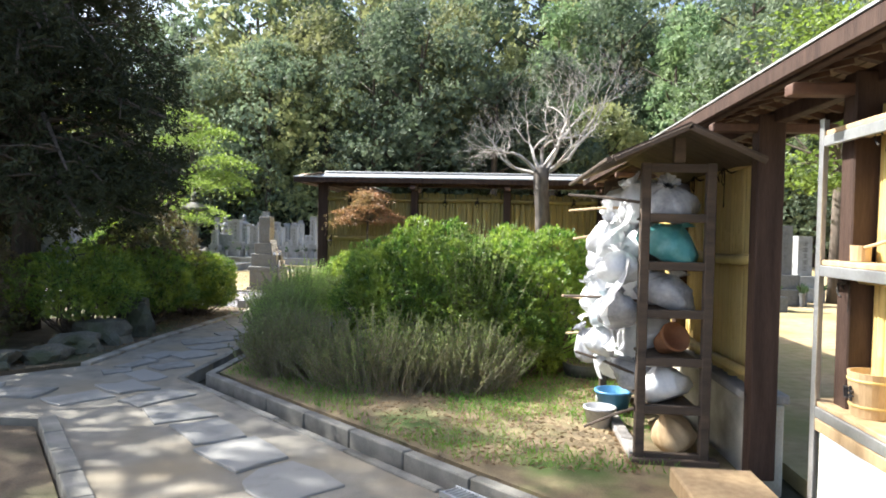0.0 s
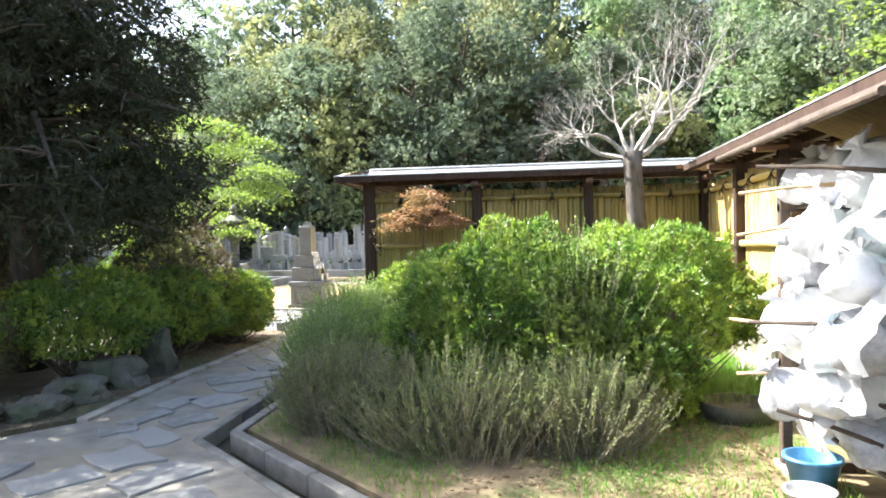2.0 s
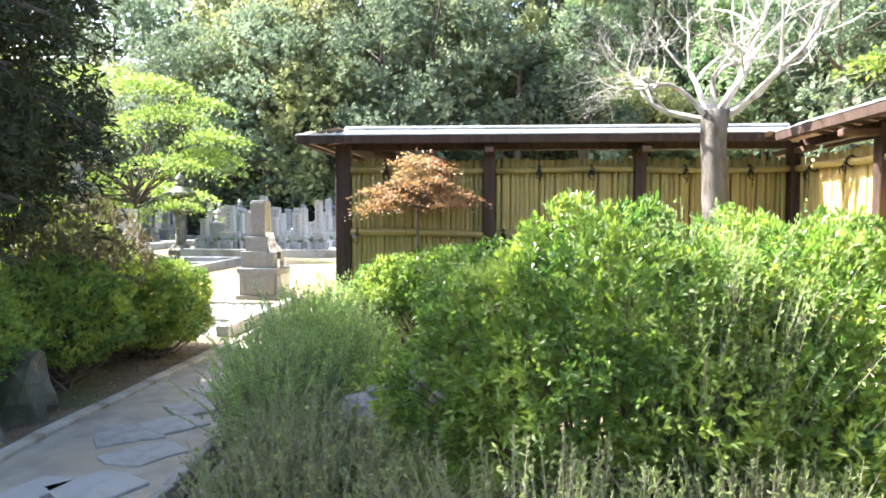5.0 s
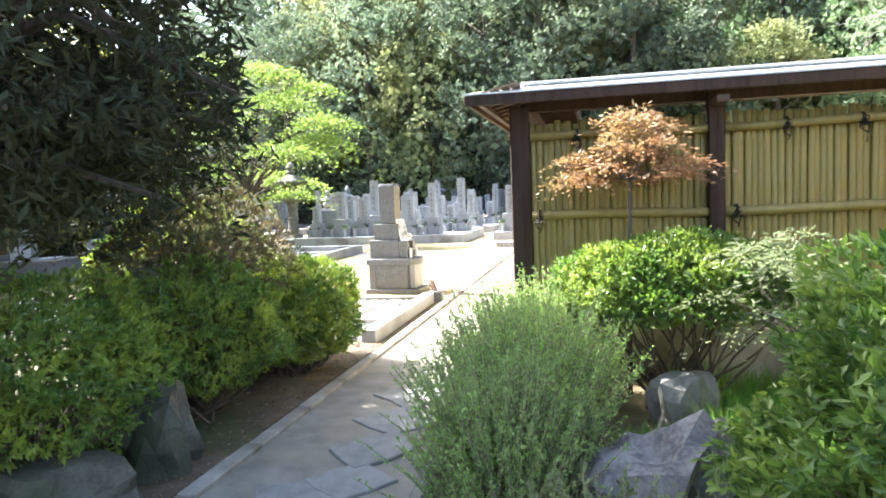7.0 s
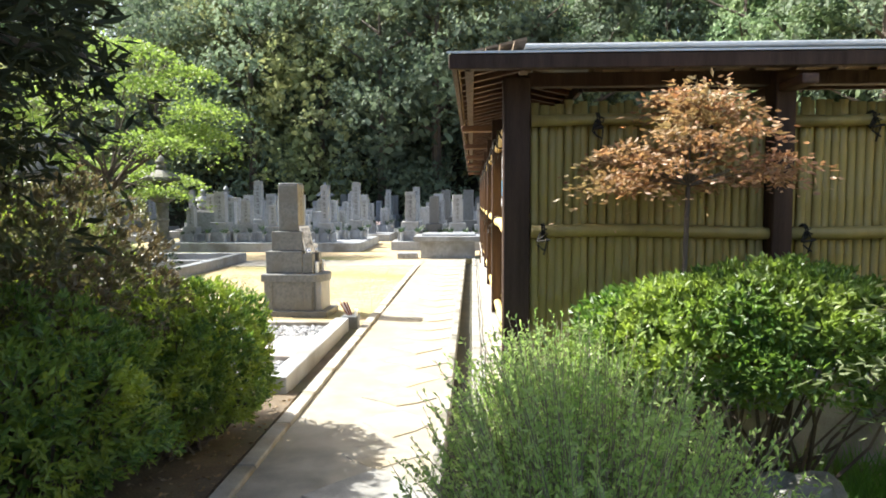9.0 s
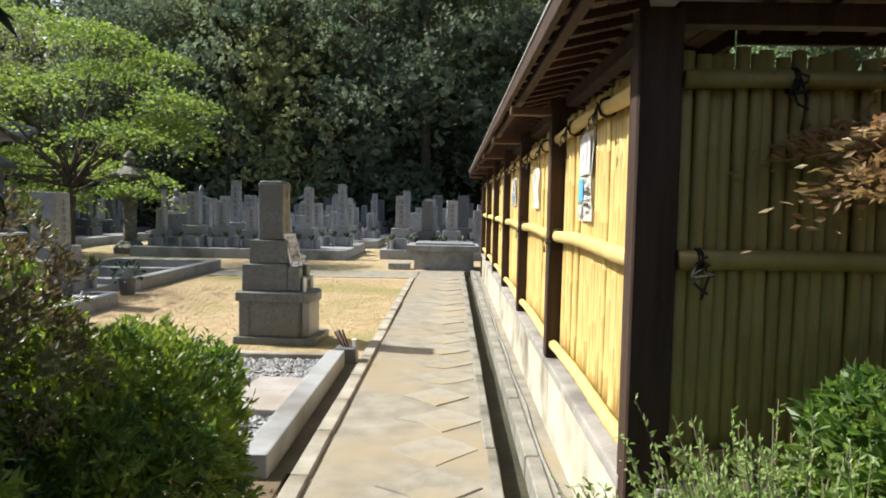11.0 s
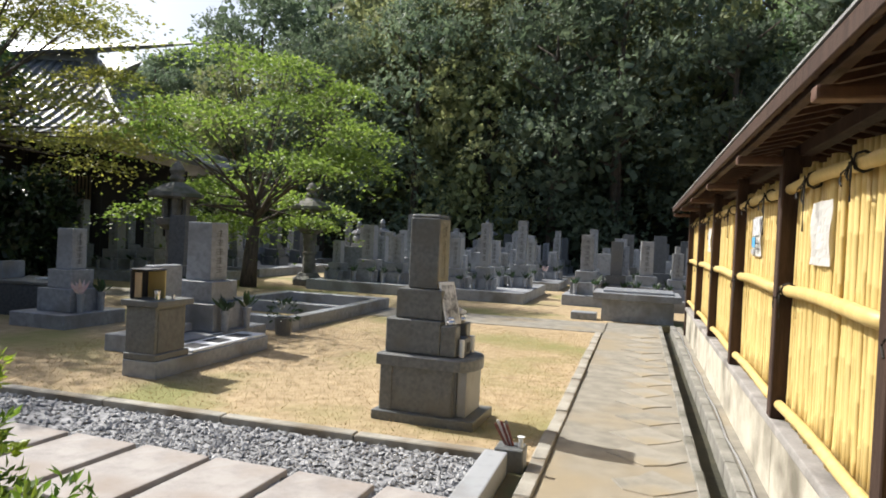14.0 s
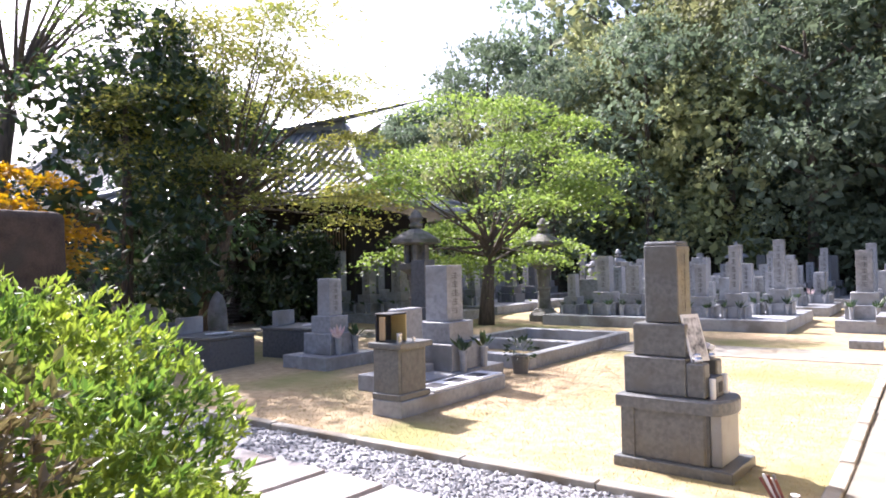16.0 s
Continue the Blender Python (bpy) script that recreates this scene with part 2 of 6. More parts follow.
M_TERRA = material("terracotta", (0.30, 0.12, 0.055), (0.42, 0.19, 0.09), 0.75, 8, 60, 0.2)
M_BLUE = material("blue_plastic", (0.05, 0.16, 0.32), (0.08, 0.24, 0.42), 0.4, 6, 60, 0.05)
M_PALEWOOD = material("pale_wood", (0.34, 0.23, 0.12), (0.52, 0.38, 0.22), 0.7, 4, 50, 0.25, grain=(5, 5, 0.6))
M_STEEL = material("galvanised_steel", (0.45, 0.46, 0.47), (0.62, 0.63, 0.64), 0.4, 8, 60, 0.05, metal=0.8)
M_WHITE = material("white_paper", (0.70, 0.70, 0.69), (0.80, 0.80, 0.79), 0.7, 5, 60, 0.05)
M_PHOTO = material("poster_photograph", (0.06, 0.065, 0.08), (0.80, 0.81, 0.83), 0.5, 12, 50, 0.0)
M_CYAN = material("poster_blue", (0.06, 0.28, 0.55), (0.12, 0.42, 0.68), 0.5, 8, 40, 0.0)
M_INK = material("ink", (0.015, 0.015, 0.018), (0.03, 0.03, 0.035), 0.7, 8, 40, 0.0)
M_TILE = material("roof_tile", (0.11, 0.115, 0.12), (0.25, 0.255, 0.26), 0.45, 3, 30, 0.2, c3=(0.16, 0.16, 0.15), stain=0.8)
M_PLASTER = material("dark_boards", (0.010, 0.007, 0.006), (0.028, 0.020, 0.017), 0.85, 3, 30, 0.3, grain=(4, 4, 0.5))
M_RED = material("red_wood", (0.10, 0.022, 0.016), (0.18, 0.045, 0.03), 0.6, 4, 40, 0.2)
M_FLOWER = material("petals", (0.6, 0.35, 0.4), (0.75, 0.68, 0.60), 0.7, 30, 80, 0.0)
M_CHROME = material("steel_vase", (0.55, 0.55, 0.56), (0.7, 0.7, 0.7), 0.2, 6, 60, 0.0, metal=0.95)


# ---- mesh helpers ----
def empty(name, at=(0, 0, 0), rz=0.0, label="", category="", group="", kind=""):
    ob = new(name)
    ob.matrix_world = pose(*at, 0, 0, rz)
    return tagged(ob, label, category, group, kind)


def link(name, mesh, mat, parent=None, label="", at=None):
    ob = new(name, mesh)
    if mat and not mesh.materials:
        mesh.materials.append(mat)
    if parent:
        ob.parent = parent
    if at is not None:
        ob.matrix_basis = at if isinstance(at, Matrix) else Matrix.Translation(at)
    return tagged(ob, label)


def finish(bm, name, smooth=False):
    me = bpy.data.meshes.new(name)
    bm.to_mesh(me)
    bm.free()
    if smooth:
        me.shade_smooth()
    return me


def part(name, bm, mat, parent=None, label="", at=None, smooth=False):
    return link(name, finish(bm, name, smooth), mat, parent, label, at)


def quads(name, verts, faces, smooth=False):
    me = bpy.data.meshes.new(name)
    me.from_pydata(np.asarray(verts).tolist(), [], np.asarray(faces).tolist())
    if smooth:
        me.shade_smooth()
    me.update()
    return me


def box(lo, hi, bevel=0.0, taper=1.0, bm=None):
    bm2 = bmesh.new()
    c = [(a + b) / 2 for a, b in zip(lo, hi)]
    s = [b - a for a, b in zip(lo, hi)]
    bmesh.ops.create_cube(bm2, size=1.0)
    for v in bm2.verts:
        k = taper if v.co.z > 0 else 1.0
        v.co = Vector((c[0] + v.co.x * s[0] * k, c[1] + v.co.y * s[1] * k, c[2] + v.co.z * s[2]))
    if bevel:
        bmesh.ops.bevel(bm2, geom=bm2.edges[:], offset=bevel, segments=1 if bevel < 0.012 else 2, affect='EDGES', profile=0.6)
    if bm is None:
        return bm2
    return join(bm, bm2)


def join(bm, other):
    me = bpy.data.meshes.new("tmp")
    other.to_mesh(me)
    other.free()
    bm.from_mesh(me)
    bpy.data.meshes.remove(me)
    return bm


def prism(points, z0, z1, bevel=0.0):
    bm = bmesh.new()
    f = bm.faces.new([bm.verts.new((x, y, z0)) for x, y in points])
    up = bmesh.ops.extrude_face_region(bm, geom=[f])
    for v in up["geom"]:
        if isinstance(v, bmesh.types.BMVert):
            v.co.z = z1
    bmesh.ops.recalc_face_normals(bm, faces=bm.faces[:])
    if bevel:
        bmesh.ops.bevel(bm, geom=[e for e in bm.edges if all(v.co.z > z1 - 1e-5 for v in e.verts)], offset=bevel, segments=1, affect='EDGES')
    return bm


def lathe(profile, n=20, bm=None, at=(0, 0, 0)):
    """A turned shape from (radius, height) pairs."""
    bm = bm or bmesh.new()
    rings = []
    for r, z in profile:
        rings.append([bm.verts.new((at[0] + r * math.cos(2 * math.pi * i / n), at[1] + r * math.sin(2 * math.pi * i / n), at[2] + z)) for i in range(n)])
    for a, b in zip(rings, rings[1:]):
        for i in range(n):
            bm.faces.new((a[i], a[(i + 1) % n], b[(i + 1) % n], b[i]))
    bm.faces.new(rings[0][::-1])
    bm.faces.new(rings[-1])
    return bm


def tube(points, radii, n=6, bm=None):
    """A tapered tube along points."""
    bm = bm or bmesh.new()
    pts = [Vector(p) for p in points]
    rings = []
    for i, p in enumerate(pts):
        d = (pts[min(i + 1, len(pts) - 1)] - pts[max(i - 1, 0)]).normalized()
        q = d.to_track_quat('Z', 'Y')
        r = radii[i] if hasattr(radii, "__len__") else radii
        rings.append([bm.verts.new(p + q @ Vector((r * math.cos(2 * math.pi * k / n), r * math.sin(2 * math.pi * k / n), 0))) for k in range(n)])
    for a, b in zip(rings, rings[1:]):
        for k in range(n):
            bm.faces.new((a[k], a[(k + 1) % n], b[(k + 1) % n], b[k]))
    bm.faces.new(rings[0][::-1])
    bm.faces.new(rings[-1])
    return bm


def boulder(size, seed, rough=0.22, sub=3, flat=0.0):
    bm = bmesh.new()
    bmesh.ops.create_icosphere(bm, subdivisions=sub, radius=1.0)
    off = Vector((seed * 3.7, seed * 1.3, seed * 2.1))
    for v in bm.verts:
        d = v.co.normalized()
        k = 1 + rough * noise.noise(d * 1.3 + off) * 2 + rough * 0.5 * noise.noise(d * 3.1 + off)
        v.co = Vector((d.x * size[0], d.y * size[1], d.z * size[2])) * k
        if flat and v.co.z > size[2] * flat:
            v.co.z = size[2] * flat + (v.co.z - size[2] * flat) * 0.2
    return bm


# ---- foliage ----
rng = np.random.default_rng(7)


def frames(d):
    """Two unit vectors across each direction."""
    d = d / np.linalg.norm(d, axis=1, keepdims=True)
    r = rng.normal(size=d.shape)
    a = np.cross(d, r)
    a /= np.linalg.norm(a, axis=1, keepdims=True) + 1e-9
    return d, a, np.cross(d, a)


def leaf_mesh(name, base, along, length, width, fold=0.25, face=None):
    """Leaves as folded blades: base points, directions, sizes; face: the way their upper sides look."""
    d, a, b = frames(along)
    if face is not None:
        a = np.cross(face + 0.45 * rng.normal(size=d.shape), d)
        a /= np.linalg.norm(a, axis=1, keepdims=True) + 1e-9
        b = np.cross(d, a)
    n = len(base)
    l = (length * (0.7 + 0.6 * rng.random(n)))[:, None]
    w = (width * (0.7 + 0.6 * rng.random(n)))[:, None]
    mid = base + d * l * 0.5
    v = np.stack([base, mid + a * w * 0.5 + b * w * fold, base + d * l, mid - a * w * 0.5 + b * w * fold], 1).reshape(-1, 3)
    i = np.arange(n)[:, None] * 4
    return quads(name, v, i + np.array([[0, 1, 2, 3]]))


def lumpy(u, seed, amount=0.18, freq=2.2):
    return np.array([1 + amount * noise.noise(Vector(d) * freq + Vector((seed * 5.1, seed, seed * 2.3))) * 1.6
                     + amount * 0.5 * noise.noise(Vector(d) * freq * 2.7 + Vector((seed, 3.3, seed)))
                     + amount * 0.45 * noise.noise(Vector(d) * freq * 5.5 + Vector((seed, 1.3, 2 * seed))) for d in u])


def shell_points(n, radii, seed, inner=0.72, low=-0.55, amount=0.18):
    u = rng.normal(size=(n * 2, 3))
    u /= np.linalg.norm(u, axis=1, keepdims=True)
    u = u[u[:, 2] > low][:n]
    k = lumpy(u, seed, amount) * (inner + (1 - inner) * rng.random(len(u)) ** 0.45)
    return u * np.array(radii) * k[:, None], u


def rosettes(tips, out, per, length, width, spread=0.9):
    """Whorls of leaves at the twig tips."""
    base = np.repeat(tips, per, 0)
    d = np.repeat(out, per, 0) + spread * rng.normal(size=(len(base), 3)) + np.array([0, 0, 0.35])
    return base + 0.25 * length * rng.normal(size=base.shape), d


def bush(name, at, radii, mat, n=1500, per=6, length=0.05, width=0.022, seed=1, low=-0.55, inner=0.72, stems=40, label="", category="shrub", group="", amount=0.18, stem_mat=None):
    """A clipped shrub: stems from the root, whorls of leaves on a lumpy shell, rz its mid height."""
    ob = empty(name, (at[0], at[1], 0.0), 0, label, category, group)
    cz = at[2]
    p, u = shell_points(n, radii, seed, inner, low, amount)
    p = p + np.array([0, 0, cz])
    keep = p[:, 2] > 0.05
    p, u = p[keep], u[keep]
    b, d = rosettes(p, u, per, length, width)
    up = np.repeat(u, per, 0) * 0.8 + np.array([0, 0, 0.5])
    q = rng.normal(size=(int(n * 0.7), 3))
    q = q / np.linalg.norm(q, axis=1, keepdims=True)
    q = q[q[:, 2] > low]
    deep = q * np.array(radii) * (lumpy(q, seed, amount) * inner * (0.62 + 0.36 * rng.random(len(q))))[:, None] + np.array([0, 0, cz])
    q, deep = q[deep[:, 2] > 0.08], deep[deep[:, 2] > 0.08]
    inside = leaf_mesh("foliage", deep, rng.normal(size=deep.shape), length * 1.9, width * 2.3, 0.15, q)
    blades = leaf_mesh("foliage", b, d, length, width, 0.2, up)
    both = bmesh.new()
    both.from_mesh(inside)
    both.from_mesh(blades)
    bpy.data.meshes.remove(inside)
    bpy.data.meshes.remove(blades)
    part("foliage", both, mat, ob)
    bm = bmesh.new()
    for i in range(stems):
        q = p[rng.integers(len(p))]
        r0 = Vector((rng.normal() * radii[0] * 0.15, rng.normal() * radii[1] * 0.15, 0.0))
        q = Vector(q) * 0.97
        mid = r0.lerp(q, 0.5) + Vector((rng.normal() * 0.05, rng.normal() * 0.05, -0.06))
        tube([r0, mid, q], [0.014, 0.009, 0.003], 4, bm)
    part("stem_mass", bm, stem_mat or M_TWIG, ob)
    return ob


def fine_shrub(name, spots, mat, n, height, label, seed=3, lean=0.5, leaf=0.026):
    """Upright thin shoots with many narrow leaves; spots: (x, y, rx, ry, height factor)."""
    r = np.random.default_rng(seed)
    ob = empty(name, (spots[0][0], spots[0][1], 0.0), 0, label, "shrub")
    o = np.array([spots[0][0], spots[0][1], 0.0])
    bm = bmesh.new()
    base, along = [], []
    for k in range(n):
        x, y, rx, ry, h = spots[r.integers(len(spots))]
        a, q = r.random() * 6.283, math.sqrt(r.random())
        root = np.array([x + rx * 0.75 * q * math.cos(a), y + ry * 0.75 * q * math.sin(a), 0.02]) - o
        tall = height * h * (1.0 - 0.45 * q * q) * (0.75 + 0.3 * r.random())
        out = np.array([math.cos(a) * lean * q * (0.5 + r.random()) * rx / 0.6, math.sin(a) * lean * q * (0.5 + r.random()) * ry / 0.6, 1.0])
        out = out + 0.2 * r.normal(size=3)
        out /= np.linalg.norm(out)
        bend = np.array([r.normal() * 0.05, r.normal() * 0.05, -0.02])
        pts = [root, root + out * tall * 0.5 + bend * 0.5, root + out * tall + bend]
        tube([Vector(p) for p in pts], [0.004, 0.003, 0.0012], 3, bm)
        m = int(34 * tall / 0.7) + 6
        s = 0.1 + 0.9 * r.random(m) ** 0.85
        for f in s:
            p = root + out * tall * f + bend * f
            base.append(p)
            along.append(out * 0.9 + 0.65 * r.normal(size=3))
    part("shoot_mass", bm, M_SHOOT, ob)
    link("foliage", leaf_mesh("foliage", np.array(base), np.array(along), leaf, 0.011), mat, ob)
    return ob


def grow(bm, start, direction, length, radius, depth, r, tips, bend=0.35, split=(2, 3), shrink=0.72, up=0.12, n=6):
    """One limb and the limbs that fork from it."""
    pts, rad = [start], [radius]
    p, d = Vector(start), Vector(direction).normalized()
    steps = 4
    for i in range(steps):
        d = (d + Vector((r.normal(), r.normal(), r.normal())) * bend * 0.5 + Vector((0, 0, up))).normalized()
        p = p + d * length / steps
        pts.append(p.copy())
        rad.append(radius * (1 - 0.45 * (i + 1) / steps))
    tube(pts, rad, n if radius > 0.012 else 3, bm)
    if depth == 0:
        tips.extend((q.copy(), d.copy()) for q in pts[2:])
        return
    for k in range(int(r.integers(split[0], split[1] + 1))):
        s = 0.45 + 0.55 * (k + 1) / split[1] if k else 1.0
        j = min(steps, max(1, round(s * steps)))
        side = Vector((r.normal(), r.normal(), r.normal() * 0.6)).normalized()
        grow(bm, pts[j], (d + side * 0.85).normalized(), length * shrink * (0.8 + 0.4 * r.random()), rad[j] * 0.72, depth - 1, r, tips, bend, split, shrink, up, n)


def layered_tree(name, at, height, spread, mat, label, seed, trunk_r=0.14, leaves=9000, length=0.10, width=0.045, flat=0.28, lean=(0, 0), low=0.35, pads=34, bark=None, category="tree", per_pad=None):
    """A maple: forked trunk, limbs to flat pads of leaves with gaps between."""
    r = np.random.default_rng(seed)
    ob = empty(name, at, 0, label, category)
    bm = bmesh.new()
    fork = Vector((lean[0] * 0.4, lean[1] * 0.4, height * low))
    tube([(0, 0, -0.05), (lean[0] * 0.15, lean[1] * 0.15, height * low * 0.5), fork], [trunk_r * 1.25, trunk_r, trunk_r * 0.8], 9, bm)
    base, along = [], []
    for k in range(pads):
        a = r.random() * 6.283
        q = spread * (0.25 + 0.75 * math.sqrt(r.random()))
        h = height * (low + (1 - low) * r.random())
        q *= math.sqrt(max(0.12, 1 - ((h / height - (low + 1) / 2 + 0.08) / ((1 - low) / 2 * 1.15)) ** 2))
        c = Vector((lean[0] + q * math.cos(a), lean[1] + q * math.sin(a), h))
        mid = fork.lerp(c, 0.5) + Vector((r.normal() * 0.1, r.normal() * 0.1, 0.08 * spread))
        limb = tube([fork.lerp(Vector((lean[0], lean[1], height * 0.8)), 0.25 * r.random()), mid, c], [trunk_r * 0.28, trunk_r * 0.13, trunk_r * 0.03], 5)
        part("limb", limb, bark or M_BARK, ob)
        pr = spread * (0.22 + 0.2 * r.random())
        m = leaves // pads
        t = r.normal(size=(m, 3)) * np.array([pr * 0.55, pr * 0.55, pr * flat * 0.5])
        t[:, 2] -= 0.25 * (t[:, 0] ** 2 + t[:, 1] ** 2) / pr
        base.append(t + np.array(c))
        along.append(t * np.array([1, 1, 0.2]) / pr + r.normal(size=(m, 3)) * np.array([0.6, 0.6, 0.3]))
    part("trunk", bm, bark or M_BARK, ob, smooth=True)
    link("crown", leaf_mesh("crown", np.concatenate(base), np.concatenate(along), length, width, 0.12), mat, ob)
    return ob


def dense_crown(height, radius, seed, blobs=26, leaves=4200, length=0.34, width=0.2, low=0.25, cone=False, deep=0.0):
    """Leaves of a broad evergreen crown: many puffs of leafy sprays, gaps between them, larger leaves inside."""
    r = np.random.default_rng(seed)
    base, along, face = [], [], []
    inner_base, inner_face = [], []
    for k in range(blobs):
        a = r.random() * 6.283
        h = low + (1 - low) * r.random()
        prof = min(1.0, 1.35 * (1.02 - h) ** 0.75) if cone else math.sqrt(max(0.05, 1 - ((h - 0.52) / 0.52) ** 2))
        q = radius * prof * (0.45 + 0.5 * r.random())
        c = np.array([q * math.cos(a), q * math.sin(a), h * height * 0.94])
        br = radius * (0.26 + 0.24 * r.random()) * (0.75 if cone else 1.0)
        m = leaves // blobs
        u = r.normal(size=(max(4, m // 5), 3))
        u /= np.linalg.norm(u, axis=1, keepdims=True)
        u[:, 2] = np.where(u[:, 2] < -0.3, -u[:, 2], u[:, 2])
        k2 = br * (0.78 + 0.3 * r.random(len(u))) * (1 + 0.22 * np.sin(u[:, 0] * 7 + k) * np.sin(u[:, 1] * 6 + 2 * k))
        spray = np.repeat(c + u * k2[:, None] * np.array([1, 1, 0.85]), 5, 0)
        u5 = np.repeat(u, 5, 0)
        base.append(spray + r.normal(size=spray.shape) * length * 0.45)
        along.append(u5 * 0.45 + r.normal(size=u5.shape) * 0.6)
        face.append(u5 + np.array([0, 0, 0.3]))
        if deep:
            v = r.normal(size=(int(m * deep), 3))
            v /= np.linalg.norm(v, axis=1, keepdims=True)
            inner_base.append(c + v * br * (0.55 + 0.25 * r.random((len(v), 1))))
            inner_face.append(v)
    outer = leaf_mesh("crown", np.concatenate(base), np.concatenate(along), length, width, 0.1, np.concatenate(face))
    if not deep:
        return outer
    ib = np.concatenate(inner_base)
    bm = bmesh.new()
    bm.from_mesh(outer)
    core = leaf_mesh("crown", ib, rng.normal(size=ib.shape), length * 2.2, width * 2.4, 0.1, np.concatenate(inner_face))
    bm.from_mesh(core)
    bpy.data.meshes.remove(outer)
    bpy.data.meshes.remove(core)
    return finish(bm, "crown")


# ---- ground ----
def hill(x, y):
    """Height of the wooded slope behind the graves."""
    d = max(0.0, y - 41.0 + 0.0 * x)
    return -0.13 + min(14.0, 0.50 * d) * min(1.0, max(0.35, (x + 60.0) / 45.0))


xs = sorted({*np.linspace(-40, 40, 33).tolist(), -1500.0, -500.0, -200.0, -100.0, -60.0, 60.0, 100.0, 200.0, 500.0, 1500.0})
ys = sorted({*np.linspace(-30, 80, 45).tolist(), -1500.0, -500.0, -200.0, -80.0, 120.0, 200.0, 500.0, 1500.0})
gv = [(x, y, hill(x, y)) for y in ys for x in xs]
nx = len(xs)
gf = [(j * nx + i, j * nx + i + 1, (j + 1) * nx + i + 1, (j + 1) * nx + i) for j in range(len(ys) - 1) for i in range(nx - 1)]
tagged(link("ground", quads("ground", gv, gf, True), M_FOREST), "dark leaf-littered forest soil rising to a slope", "ground", kind="structure")


def patch(name, points, z0, z1, mat, label, category="ground"):
    return tagged(part(name, prism(points, z0, z1), mat), label, category, kind="structure")


DRAIN = [(1.5, 2.5), (-0.05, 3.93), (-2.83, 6.48), (-2.87, 7.7), (-3.07, 10.0), (-3.07, 24.4)]
IN = [(1.62, 2.64), (0.05, 4.05), (-2.68, 6.55), (-2.72, 7.7), (-2.93, 10.0), (-2.93, 24.4)]
patch("path", [(3.0, -6.0), *[(3.0, 1.3)], *DRAIN, (-4.12, 24.4), (-4.12, 22.9), (-4.14, 8.4), (-4.05, 6.9), (-4.6, 6.2), (-5.6, 5.4), (-5.6, 4.98), (-3.1, 4.93), (-1.9, 3.45), (-0.6, 1.6), (-0.6, -6.0)], -0.12, 0.0, M_CONC, "worn grey concrete footpath with sandy stains", "path")
patch("garden_bed", [(1.76, 2.76), *[(x + 0.12, y + 0.13) for x, y in IN[1:3]], (-2.58, 7.7), (-2.8, 10.0), (-2.8, 10.8), (1.75, 10.8), (1.75, 4.3)], -0.12, 0.02, M_BED, "mossy garden soil with leaf litter", "soil")
patch("shaded_bed", [(-40, 4.9), (-5.7, 4.9), (-5.7, 5.45), (-4.7, 6.3), (-4.17, 6.95), (-4.27, 8.4), (-4.27, 12.2), (-40, 12.2)], -0.12, 0.015, M_SOIL, "dark bare soil under the evergreen trees", "soil")
patch("bare_yard", [(-40, -8), (-0.62, -8), (-0.62, 1.5), (-0.67, 1.56), (-2.04, 3.44), (-3.21, 4.84), (-40, 4.84)], -0.12, -0.03, M_SOIL, "bare brown earth beside the path", "soil")
patch("lawn", [(-45, 15.12), (-4.24, 15.12), (-4.24, 22.6), (-45, 21.0)], -0.12, -0.004, M_LAWN, "dry straw-coloured lawn between the graves", "lawn")
patch("lawn_far", [(-45, 22.6), (-4.24, 24.2), (-2.7, 24.5), (3.0, 24.6), (3.0, 41), (-45, 41)], -0.12, -0.008, M_LAWN, "dry lawn with mossy patches among the graves", "lawn")
patch("cross_path", [(-45, 21.03), (-4.1, 22.65), (-4.1, 24.17), (-45, 22.57)], -0.12, 0.0, M_CONC, "pale concrete cross path", "path")
patch("lawn_east", [(2.15, -6), (30, -6), (30, 41), (3.05, 41), (3.05, 24.5), (-2.35, 24.4), (-2.35, 11.2), (2.15, 11.2)], -0.12, -0.01, M_LAWN, "dry lawn behind the bamboo fence", "lawn")

# kerbs along the drain and the path
def run_of_kerbs(name, line, width, z0, z1, label, piece=0.62, gap=0.006, seed=1, mat=None):
    ob = empty(name, (line[0][0], line[0][1], 0), 0, label, "kerb", kind="structure")
    r = np.random.default_rng(seed)
    for (ax, ay), (bx, by) in zip(line, line[1:]):
        a, b = Vector((ax, ay, 0)), Vector((bx, by, 0))
        n = max(1, round((b - a).length / piece))
        rz = math.degrees(math.atan2(by - ay, bx - ax))
        step = (b - a).length / n
        me = finish(box((gap, -width / 2, z0), (step - gap, width / 2, z1), 0.008), "kerb_stone")
        for i in range(n):
            p = a.lerp(b, i / n) - Vector((line[0][0], line[0][1], 0))
            link("kerb_stone", me, mat or M_KERB, ob, at=pose(p.x, p.y, r.normal() * 0.004, 0, 0, rz + r.normal() * 0.3))
    return ob


run_of_kerbs("kerb_drain_inner", [(x + 0.05, y + 0.05) for x, y in IN[:3]] + [(-2.65, 7.7), (-2.86, 10.0), (-2.86, 24.4)], 0.09, -0.125, 0.03, "grey concrete kerb along the drain channel")
run_of_kerbs("kerb_drain_outer", [(x - 0.035, y - 0.02) for x, y in DRAIN], 0.07, -0.125, 0.012, "narrow concrete lip of the drain channel", 0.9)
run_of_kerbs("kerb_path", [(-4.09, 6.85), (-4.19, 8.4), (-4.19, 22.6)], 0.11, -0.12, 0.03, "weathered concrete kerb beside the footpath", 0.75, mat=M_LIP)
run_of_kerbs("kerb_yard", [(-3.15, 4.9), (-1.98, 3.5), (-0.6, 1.6)], 0.13, -0.12, 0.035, "rough stone edging of the path", 0.45)
